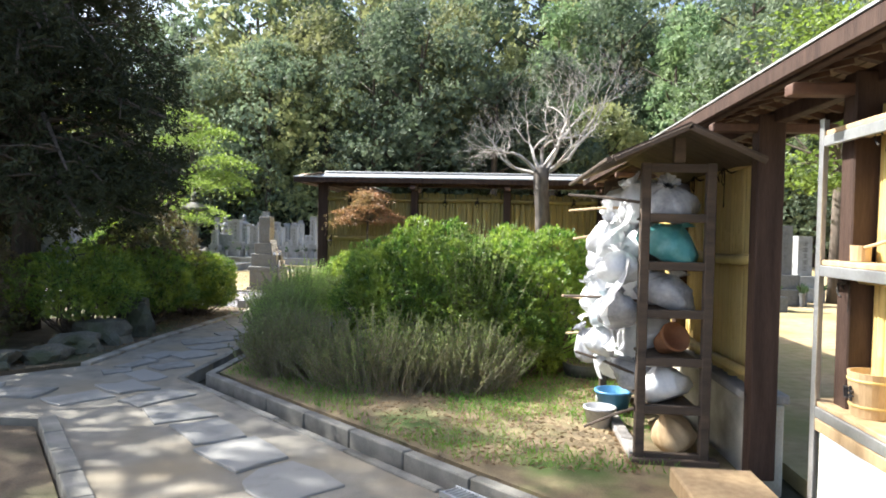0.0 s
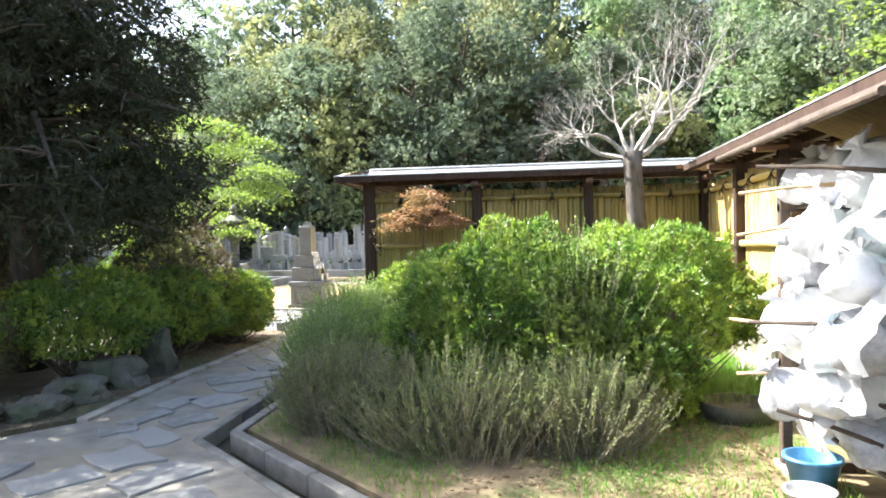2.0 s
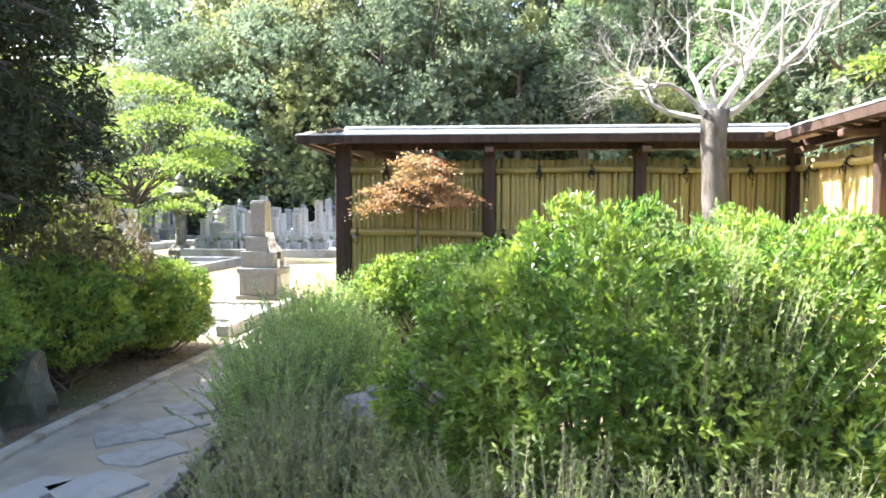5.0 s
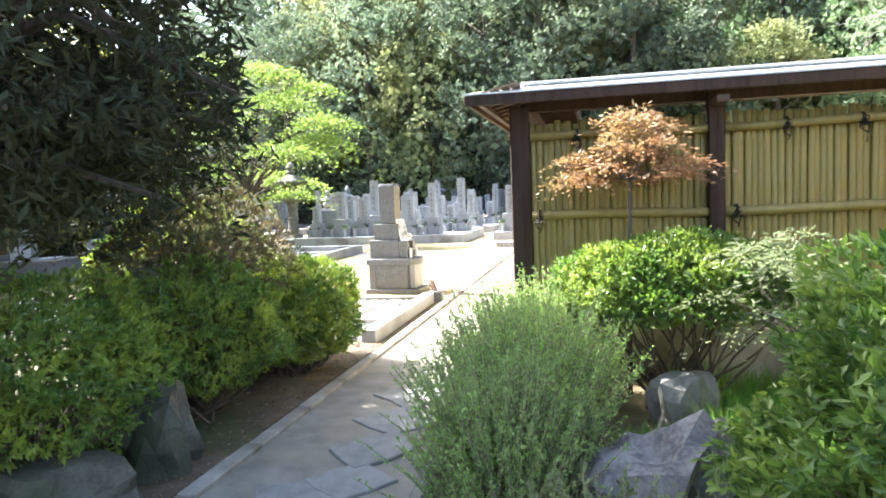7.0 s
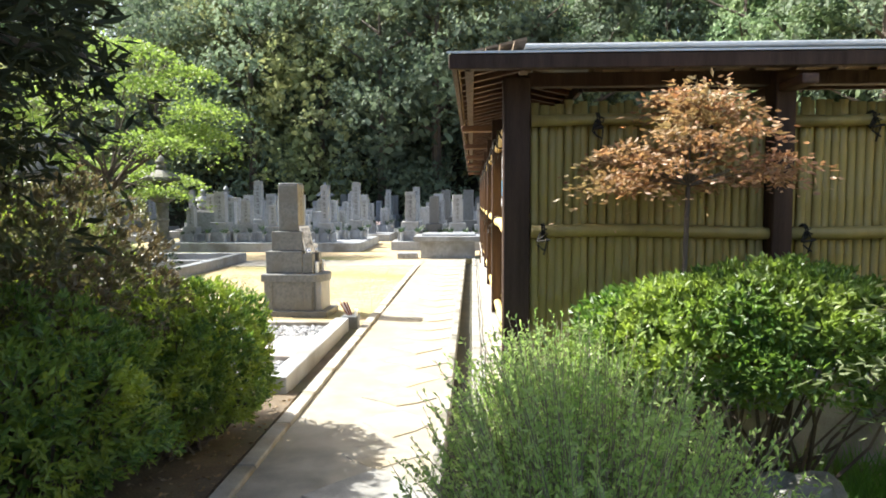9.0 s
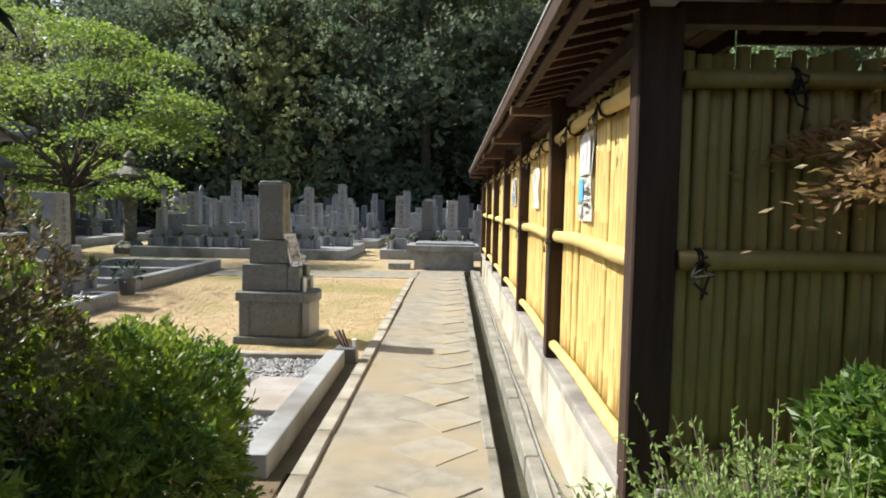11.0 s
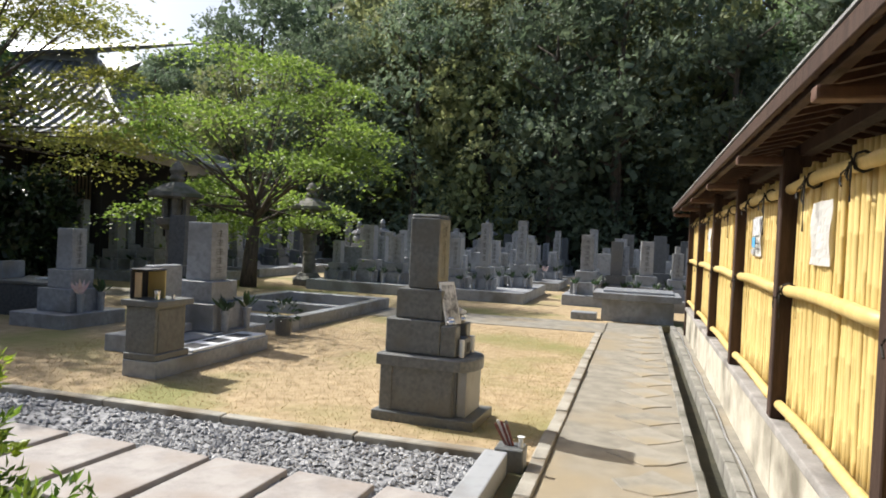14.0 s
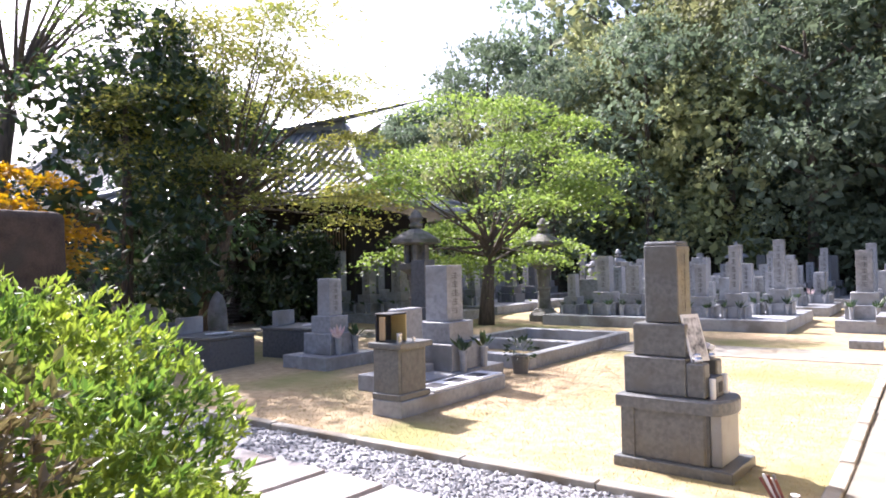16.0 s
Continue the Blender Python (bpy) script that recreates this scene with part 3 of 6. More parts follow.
run_of_kerbs("kerb_gravel", [(-12.5, 15.06), (-4.42, 15.06)], 0.11, -0.12, 0.06, "low granite edging of the gravel bed", 1.2, mat=M_LIP)
ob = part("kerb_gravel_wall", box((-4.52, 12.1, -0.12), (-4.36, 14.80, 0.15), 0.012), M_GRAN2)
tagged(ob, "raised granite edging beside the gravel bed", "kerb", kind="structure")

# flagstones set in the path
def flag(name, parent, cx, cy, a, b, rz, seed, shape="diamond", z=0.016):
    r = np.random.default_rng(seed)
    base = [(-a, 0), (0, -b), (a, 0), (0, b)] if shape == "diamond" else [(-a, -b), (a, -b), (a, b), (-a, b)]
    pts = []
    for i, (x, y) in enumerate(base):
        pts.append((x * (1 + 0.12 * r.normal()), y * (1 + 0.12 * r.normal())))
        x2, y2 = base[(i + 1) % 4]
        pts.append(((x + x2) / 2 + r.normal() * 0.025, (y + y2) / 2 + r.normal() * 0.025))
    return part(name, prism(pts, -0.05, z, 0.006), M_WORNFLAG if shape == "diamond" else M_FLAG, parent, at=pose(cx, cy, 0, 0, 0, rz))


flags = empty("flagstones", (0, 0, 0), 0, "irregular grey flagstones set in the footpath", "paving", kind="structure")
for i in range(21):
    flag("flagstone", flags, -3.44 + 0.03 * math.sin(i * 2.1), 10.9 + 0.585 * i, 0.29, 0.26, 0, 40 + i, z=0.006 + 0.002 * (i % 3))
# x, y, half length, half width, turn
for i, (x, y, a, b, rz) in enumerate([(-2.29, 5.25, 0.25, 0.2, -44), (-2.7, 5.66, 0.25, 0.17, 59), (-3.12, 5.98, 0.22, 0.18, -38), (-3.23, 6.48, 0.26, 0.13, -36), (-3.2, 6.95, 0.22, 0.15, 53), (-3.28, 7.6, 0.2, 0.19, 62), (-3.28, 8.16, 0.2, 0.18, 59),
                                      (-3.6, 6.6, 0.13, 0.1, 41), (-3.6, 6.98, 0.22, 0.1, 78), (-3.34, 5.56, 0.22, 0.18, 55), (-1.86, 4.8, 0.26, 0.18, -46), (-1.42, 4.36, 0.27, 0.2, -42), (-0.98, 3.92, 0.27, 0.22, -40), (-0.5, 3.4, 0.26, 0.2, -44),
                                      (-3.6, 7.5, 0.2, 0.12, 80), (-3.62, 8.5, 0.22, 0.2, 40), (-3.4, 8.75, 0.2, 0.16, 50), (-3.42, 9.2, 0.24, 0.2, 45), (-3.38, 9.75, 0.24, 0.24, 45), (-3.42, 10.32, 0.25, 0.23, 45), (-3.95, 5.62, 0.26, 0.16, 10), (-4.5, 5.72, 0.25, 0.17, 20), (-4.9, 5.35, 0.26, 0.15, 4)]):
    flag("flagstone", flags, x, y, a, b, rz, 80 + i, "quad", 0.014 + 0.004 * (i % 3))

# drain grate
grate = empty("drain_grate", (0.12, 3.75, 0), -42.6, "small steel drain grate by the kerb", "grate")
gb = box((-0.22, -0.07, 0.0), (0.22, -0.055, 0.03))
for y0 in (0.055,):
    box((-0.22, y0, 0.0), (0.22, y0 + 0.015, 0.03), bm=gb)
part("frame", gb, M_STEEL, grate)
for i in range(15):
    part("bar", box((-0.21 + i * 0.03, -0.055, 0.0), (-0.202 + i * 0.03, 0.055, 0.026)), M_STEEL, grate)

# ---- bamboo fences ----
def cane_mesh(height, r, seed):
    rr = np.random.default_rng(seed)
    pts, rad, z = [(0, 0, 0)], [r], 0.0
    nxt = 0.1 + 0.2 * rr.random()
    while nxt < height - 0.05:
        pts += [(0, 0, nxt - 0.008), (0, 0, nxt), (0, 0, nxt + 0.008)]
        rad += [r, r * 1.1, r * 0.985]
        nxt += 0.22 + 0.14 * rr.random()
    pts.append((0, 0, height))
    rad.append(r)
    bm = tube(pts, rad, 8)
    for v in bm.verts:
        v.co.y *= 0.62
    return finish(bm, "cane", True)


CANES = [cane_mesh(1.56, 0.0275, s) for s in range(7)]
for me in CANES:
    me.materials.append(M_BAMBOO)


# second cane set in the shade-darkened colour, for the south fence
SHADE_CANES = [cane_mesh(1.56, 0.0275, s + 20) for s in range(7)]
for me in SHADE_CANES:
    me.materials.append(M_SHADEBAM)


def knot_mesh(seed, tail):
    r = np.random.default_rng(seed)
    bm = bmesh.new()
    for k in range(2):
        pts = [(0.012 * k, 0.042 * math.cos(a), 0.045 * math.sin(a)) for a in np.linspace(0, 6.283, 9)]
        tube(pts, 0.006, 4, bm)
    pts = [(r.normal() * 0.012 + 0.03 * math.sin(a * 1.5), -0.05 - 0.004 * a, 0.02 * math.cos(a) - 0.01 * a) for a in np.linspace(0, 9, 14)]
    tube(pts, 0.005, 4, bm)
    for s in (-1, 1):
        tube([(s * 0.01, -0.05, 0), (s * 0.03, -0.055, -tail * 0.4), (s * 0.012 + r.normal() * 0.01, -0.05, -tail * (0.8 + 0.3 * s))], 0.005, 4, bm)
    return finish(bm, "knot")


KNOTS = [knot_mesh(s, t) for s, t in ((1, 0.16), (2, 0.26), (3, 0.12))]


def fence(name, start, rz, length, posts, label, side=1, z0=0.52, gable=(0.4, 0.4), back=True, knots=True, rafters=True, seed=1, skip=(), mitre=(0, 0), bare=(), cane=None):
    """A roofed bamboo fence: plinth, posts, canes on its -y face, rails, ties, brackets, rafters, sheet roof. x runs along it."""
    r = np.random.default_rng(seed)
    ob = empty(name, (start[0], start[1], 0), rz, label, "fence", kind="structure")
    solid = [(a, b) for a, b in zip(posts, posts[1:]) if a not in skip]
    for a, b in solid:
        part("plinth", box((a, -0.10, -0.12), (b, 0.10, z0 - 0.06), 0.01), M_BASE, ob)
        part("sill", box((a, -0.13, z0 - 0.058), (b, 0.13, z0), 0.012), M_SILL, ob)
        part("backing_board", box((a + 0.05, 0.0, z0 + 0.03), (b - 0.05, 0.02, 1.98)), M_PANELB, ob)
    for x in posts:
        if x in bare:
            continue
        low = z0 if x not in skip and (x - 0.01) > posts[0] else 0.0
        part("post", box((x - 0.056, -0.13, (low if x not in (posts[0],) else 0.0) + 0.002), (x + 0.056, 0.03, 2.24), 0.006), M_WOOD, ob)
        arm = box((x - 0.045, -0.40, 2.10), (x + 0.045, 0.34, 2.19), 0.012)
        for v in arm.verts:
            if abs(v.co.y) > 0.3 and v.co.z < 2.15:
                v.co.z += 0.035
        part("bracket", arm, M_RAFT, ob)
    for a, b in solid:
        n = int((b - a - 0.12) / 0.0475)
        for i in range(n):
            x = a + 0.06 + (b - a - 0.12) * (i + 0.5) / n
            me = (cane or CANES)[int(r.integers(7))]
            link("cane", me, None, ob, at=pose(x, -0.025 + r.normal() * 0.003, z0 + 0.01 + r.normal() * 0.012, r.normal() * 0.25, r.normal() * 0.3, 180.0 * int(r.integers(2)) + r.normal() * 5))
        for z, rad in ((1.985, 0.032), (1.345, 0.036), (0.62, 0.03)):
            bm = bmesh.new()
            pts, rr = [], []
            x = a + 0.06
            while x < b - 0.06:
                pts += [(x, 0, 0), (min(x + 0.3, b - 0.06), 0, 0)]
                rr += [rad * 1.08, rad]
                x += 0.32
            part("rail", tube([(p[0], -0.078, z + 0.01 * math.sin(p[0] * 3)) for p in pts], rr, 10, bm), M_BAMBOO if cane is None else M_SHADEBAM, ob, smooth=True)
            if knots and z > 1:
                for f in ((0.3, 0.7) if z > 1.9 else (0.06,)):
                    link("knot", KNOTS[int(r.integers(3))], M_ROPE, ob, at=pose(a + (b - a) * f + r.normal() * 0.03, -0.078, z))
    for s, w in ((-1, gable[0]), (1, gable[1])):
        x0 = mitre[0] * s * (w + 0.02) if mitre[0] else -0.42
        x1 = length - mitre[1] * s * (w + 0.02) if mitre[1] else length + 0.42
        r0, r1 = (0.0 if mitre[0] else -0.42), (length if mitre[1] else length + 0.42)
        bm = bmesh.new()
        for (y, z, t) in ((0.0, 2.395, 0.012),):
            v = [(r0, 0, z), (r1, 0, z), (x1, s * (w + 0.02), z - 0.09), (x0, s * (w + 0.02), z - 0.09)]
            lo = [bm.verts.new(c) for c in v]
            hi = [bm.verts.new((c[0], c[1], c[2] + t)) for c in v]
            bm.faces.new(lo), bm.faces.new(hi[::-1])
            for i in range(4):
                bm.faces.new((lo[i], lo[(i + 1) % 4], hi[(i + 1) % 4], hi[i]))
        bmesh.ops.recalc_face_normals(bm, faces=bm.faces[:])
        part("roof_sheet", bm, M_METAL, ob)
        bm = box((x0 + 0.01, -0.014, -0.05), (x1 - 0.01, 0.014, 0.026), 0.004)
        part("eave_board", bm, M_WOOD, ob, at=(0, s * w, 2.275))
        if rafters:
            n = int((x1 - x0) / 0.24)
            ang = math.degrees(math.atan2(0.09, w))
            rm = finish(box((-0.025, 0.0, -0.05), (0.025, math.hypot(w, 0.09) - 0.02, -0.003)), "rafter")
            for i in range(n):
                x = x0 + 0.06 + i * 0.24
                if x < r0 or x > r1:
                    continue
                link("rafter", rm, M_RAFT, ob, at=pose(x, 0, 2.395, -ang, 0, 0) if s > 0 else pose(x, 0, 2.395, -ang, 0, 180))
            for k in range(5):
                y = w * (0.12 + 0.19 * k)
                part("batten", box((x0 + 0.02, -0.034, -0.008), (x1 - 0.02, 0.034, 0.004)), M_BATTEN, ob, at=pose(0, s * y, 2.395 - 0.09 * y / w - 0.006, s * -ang, 0, 0))
    part("ridge_cap", box((0.0 if mitre[0] else -0.4, -0.07, 2.4), (length - 0.07 if mitre[1] else length + 0.4, 0.07, 2.432), 0.01), M_METAL, ob)
    part("wall_plate", box((0.04 if mitre[0] else -0.3, -0.04, 2.19), (length - 0.04 if mitre[1] else length + 0.3, 0.04, 2.27), 0.005), M_WOOD, ob)
    part("purlin", box((-0.3 * mitre[0] if mitre[0] else -0.4, -0.345, 2.235), (length + 0.29 * mitre[1] if mitre[1] else length + 0.4, -0.295, 2.27), 0.005), M_WOOD, ob)
    return ob


fence("bamboo_fence_south", (-2.62, 11.0), 0, 4.45, [0.0, 1.48, 2.96, 4.44], "roofed fence of yellow bamboo canes with dark posts", seed=3, mitre=(1, -1), bare=(0.0,), cane=SHADE_CANES)
fence("bamboo_fence_west", (-2.6, 23.2), -90, 12.2, [0.0, 2.04, 4.07, 6.1, 8.13, 10.15, 12.2], "sunlit roofed bamboo fence on a plastered plinth", seed=4, mitre=(0, 1), bare=(12.2,))
fence("bamboo_fence_east", (1.9, 11.0), -90, 8.9, [0.0, 1.6, 3.2, 4.8, 6.6, 7.72, 8.9], "roofed bamboo fence with an open gateway", seed=5, skip=(6.6,), mitre=(-1, 0), bare=(0.0,))

corner = part("fence_corner_post", box((-2.725, 10.925, 0.0), (-2.565, 11.04, 2.24), 0.008), M_WOOD, None, "dark square post at the corner of the fence")
tagged(corner, category="post", kind="structure")
patch("plinth_strip", [(-2.81, 11.06), (-2.7, 11.06), (-2.7, 24.4), (-2.81, 24.4)], -0.12, 0.012, M_CONC, "narrow concrete strip at the foot of the fence", "path")
patch("soil_strip", [(-4.355, 12.21), (-4.255, 12.21), (-4.255, 15.0), (-4.355, 15.0)], -0.12, 0.005, M_SOIL, "narrow strip of soil beside the kerb", "soil")

hose = part("garden_hose", tube([(-2.795 + 0.012 * math.sin(i * 1.9), 11.4 + 0.55 * i, 0.022) for i in range(23)], 0.009, 6), M_STEEL, None, "thin pale hose lying along the foot of the fence")
tagged(hose, category="hose")

# ---- the large family grave ----
def bowed(x0, x1, half, bow, z0, z1, bevel):
    """A slab whose front end is bowed outwards."""
    arc = [(x1 - bow + bow * math.cos(a), half * math.sin(a)) for a in np.linspace(-1.25, 1.25, 11)]
    return prism([(x0, -half), (x1 - bow, -half), *arc, (x1 - bow, half), (x0, half)], z0, z1, bevel)


def grave_monument(at, rz):
    ob = empty("grave_monument", at, rz, "tall grey polished granite grave on a panelled plinth", "gravestone")
    part("footing", box((-0.44, -0.31, -0.02), (0.47, 0.31, 0.075), 0.012), M_GRANITE, ob)
    part("plinth", box((-0.39, -0.25, 0.075), (0.27, 0.25, 0.46), 0.006), M_GRANITE, ob)
    for x in (-0.335, 0.205):
        part("plinth_pilaster", box((x - 0.055, -0.262, 0.076), (x + 0.055, -0.25, 0.46), 0.004), M_GRANITE, ob)
    part("plinth_joint", box((0.27, -0.235, 0.078), (0.292, 0.235, 0.458)), M_GRAN3, ob)
    part("plinth_door", box((0.292, -0.215, 0.078), (0.375, 0.215, 0.456), 0.006), M_GRAN2, ob, "paler granite door of the plinth")
    part("cap_slab", bowed(-0.42, 0.44, 0.285, 0.16, 0.462, 0.565, 0.014), M_GRANITE, ob)
    part("lower_block", box((-0.375, -0.215, 0.567), (0.12, 0.215, 0.86), 0.008), M_GRANITE, ob)
    part("upper_block", box((-0.305, -0.18, 0.862), (0.115, 0.18, 1.12), 0.016), M_GRANITE, ob)
    part("shaft", box((-0.215, -0.14, 1.122), (0.055, 0.14, 1.735), 0.008), M_GRANITE, ob, "square granite shaft with a golden sheen")
    part("shaft_crown", box((-0.213, -0.138, 1.736), (0.053, 0.138, 1.765), 0.014, 0.93), M_GRANITE, ob)
    lettering(ob, 0.056, 0, 1.2, 1.68, 0.13, n=4, seed=4)
    for y in (-0.15, 0.15):
        v = part("flower_vase", box((0.122, y - 0.062, 0.567), (0.262, y + 0.062, 0.83), 0.01), M_GRANITE, ob)
        part("vase_cup", lathe([(0.035, 0), (0.042, 0.03), (0.03, 0.045), (0.032, 0.06), (0.024, 0.07)], 14), M_CHROME, v, at=(0.19, y, 0.831))
        part("glass_sleeve", lathe([(0.024, 0), (0.024, 0.15), (0.018, 0.152)], 12), M_WHITE, v, at=(0.30, y, 0.567))
    part("incense_block", box((0.15, -0.085, 0.567), (0.31, 0.085, 0.72), 0.012), M_GRAN3, ob)
    part("incense_niche", box((0.3105, -0.045, 0.6), (0.3135, 0.045, 0.68)), M_INK, ob)
    part("crumpled_wrap", boulder((0.05, 0.045, 0.035), 5, 0.5, 2), M_WHITE, ob, at=(0.19, 0.15, 0.925))
    b = part("memorial_board", box((-0.008, -0.09, 0.0), (0.008, 0.09, 0.37), 0.003), M_WHITE, ob, "small leaning memorial picture board", at=pose(0.20, -0.10, 0.836, 0, -17, -26))
    part("print", box((0.0085, -0.075, 0.03), (0.0105, 0.075, 0.34)), M_PHOTO, b)
    return ob


# ---- garden planting ----
bush("azalea_shrub", (-0.55, 7.5, 0.74), (1.0, 0.72, 0.80), L_AZ, 4000, 8, 0.048, 0.019, 2, -0.55, 0.84, 80, "broad rounded dark green azalea in the garden bed", amount=0.19)
bush("azalea_shrub", (0.62, 7.95, 0.78), (0.98, 0.85, 0.72), L_AZ, 3700, 8, 0.048, 0.019, 8, -0.4, 0.84, 110, "spreading azalea with bright young leaves", amount=0.2)
bush("azalea_shrub", (0.42, 7.2, 0.36), (0.5, 0.42, 0.42), L_AZ, 1500, 6, 0.045, 0.02, 6, -0.6, 0.8, 30, "low green azalea beside the stone planter", amount=0.2)
bush("azalea_shrub", (-1.52, 10.2, 0.82), (0.9, 0.5, 0.40), L_AZ, 2600, 6, 0.045, 0.02, 3, -0.4, 0.8, 40, "small clipped azalea ball before the bamboo fence", amount=0.1)
fine_shrub("fine_leaved_shrub", [(-0.05, 7.35, 0.32, 0.3, 1.0)], L_LAV, 420, 1.62, "tall wispy shoots rising through the azalea", 12, 0.25)
fine_shrub("fine_leaved_shrub", [(-0.9, 6.35, 0.9, 0.5, 1.0), (-1.75, 6.75, 0.6, 0.42, 0.95), (-0.1, 6.45, 0.65, 0.5, 0.95), (-2.0, 7.3, 0.45, 0.5, 0.9)], L_DULL, 2000, 0.78, "grey-green upright fine-leaved shrub by the kerb", 3)
fine_shrub("fine_leaved_shrub", [(-2.5, 9.1, 0.45, 0.7, 1.0), (-2.45, 9.7, 0.45, 0.6, 1.0), (-2.5, 8.45, 0.35, 0.5, 0.8), (-2.45, 10.25, 0.36, 0.4, 0.92)], L_LAV, 2400, 1.08, "tall soft green fine-leaved shrub beside the path", 5)
for i, (x, y, z, a, b, c, m, n) in enumerate([(-5.1, 8.3, 0.72, 0.75, 0.85, 0.5, L_HEDGE, 2300), (-4.95, 9.65, 0.66, 0.66, 0.75, 0.46, L_HEDGE, 2200), (-4.75, 10.95, 0.55, 0.6, 0.75, 0.46, L_HEDGE, 3600),
                                             (-5.25, 10.3, 0.86, 0.68, 0.95, 0.80, L_BROWN, 3200), (-6.05, 11.3, 0.76, 0.95, 0.78, 0.80, L_HEDGE, 5200), (-6.2, 7.4, 0.6, 1.0, 0.9, 0.75, L_BROWN, 1500), (-7.6, 8.8, 0.7, 1.2, 1.2, 0.9, L_BROWN, 1500)]):
    bush("hedge_shrub", (x, y, z), (a, b, c), m, int(n * 0.85) + 500, 8, 0.042, 0.016, 10 + i, -0.85, 0.76, 60, "rounded azalea hedge along the shaded path" if m is L_HEDGE else "bronzed twiggy azalea behind the hedge", group="path hedge", amount=0.17)

# bare plum tree
def bare_tree(at):
    r = np.random.default_rng(21)
    ob = empty("bare_tree", at, 0, "leafless pale grey garden tree with dense twigs", "tree")
    bm, tips = bmesh.new(), []
    for k in range(17):
        z = -0.05 + 2.5 * k / 16
        ring = [bm.verts.new(((0.03 * math.sin(z * 2.1) + w * math.cos(a)), 0.02 * math.sin(z * 1.3) + w * math.sin(a), z)) for a, w in
                [(j * 0.5236, (0.15 - 0.04 * min(1, z) + 0.03 * max(0, z - 2.0)) * (1 + 0.3 * noise.noise(Vector((math.cos(j * 0.5236) * 1.6, math.sin(j * 0.5236) * 1.6, z * 2.6))))) for j in range(12)]]
        if k:
            for j in range(12):
                bm.faces.new((last[j], last[(j + 1) % 12], ring[(j + 1) % 12], ring[j]))
        last = ring
    bm.faces.new(last)
    part("trunk", bm, M_TRUNK, ob, smooth=True)
    bm = bmesh.new()
    for dx, dy, dz, reach_ in ((-1, -0.2, 0.55, 0.56), (-0.6, 0.5, 0.8, 0.56), (0.2, -0.5, 1.0, 0.6), (1, 0.1, 0.42, 0.95), (0.8, 0.5, 0.7, 0.85), (-0.2, 0.3, 1.1, 0.56), (1.0, -0.5, 0.6, 0.88), (-0.9, -0.5, 0.65, 0.56)):
        grow(bm, Vector((-0.02, 0, 2.35)), Vector((dx, dy, dz)), reach_, 0.036, 5, r, tips, 0.42, (3, 3), 0.70, 0.09, 4)
    part("branch_work", bm, M_GREYBARK, ob)
    return ob


bare_tree((0.86, 10.2, 0.0))
layered_tree("small_maple", (-1.83, 10.45, 0.0), 2.1, 0.5, L_ORANGE, "small orange-leaved maple before the bamboo fence", 5, 0.015, 6000, 0.042, 0.015, 0.22, (0.06, 0.0), 0.76, 30)

layered_tree("laceleaf_maple", (-0.95, 9.45, 0.0), 1.28, 0.52, L_LACE, "low feathery pale green laceleaf maple", 9, 0.018, 1700, 0.05, 0.012, 0.16, (0.0, 0.0), 0.5, 18)

# ---- trees ----
def reach(at, a, z):
    """How far a limb may grow before the walkway or the graves, where it is pruned; high limbs overhang the path."""
    dx, dy = math.cos(a), math.sin(a)
    far = 9.0
    edge = -3.3 if z > 2.2 else -4.4
    if dx > 0.05:
        far = min(far, (edge - at[0]) / dx)
    if edge > -4.0 and dx + 0.5 * dy > 0.05:
        far = min(far, (edge - at[0] - 0.5 * (at[1] - 7.5)) / (dx + 0.5 * dy))
    if dy > 0.05:
        far = min(far, (10.3 - at[1]) / dy)
    return max(far, 0.3)


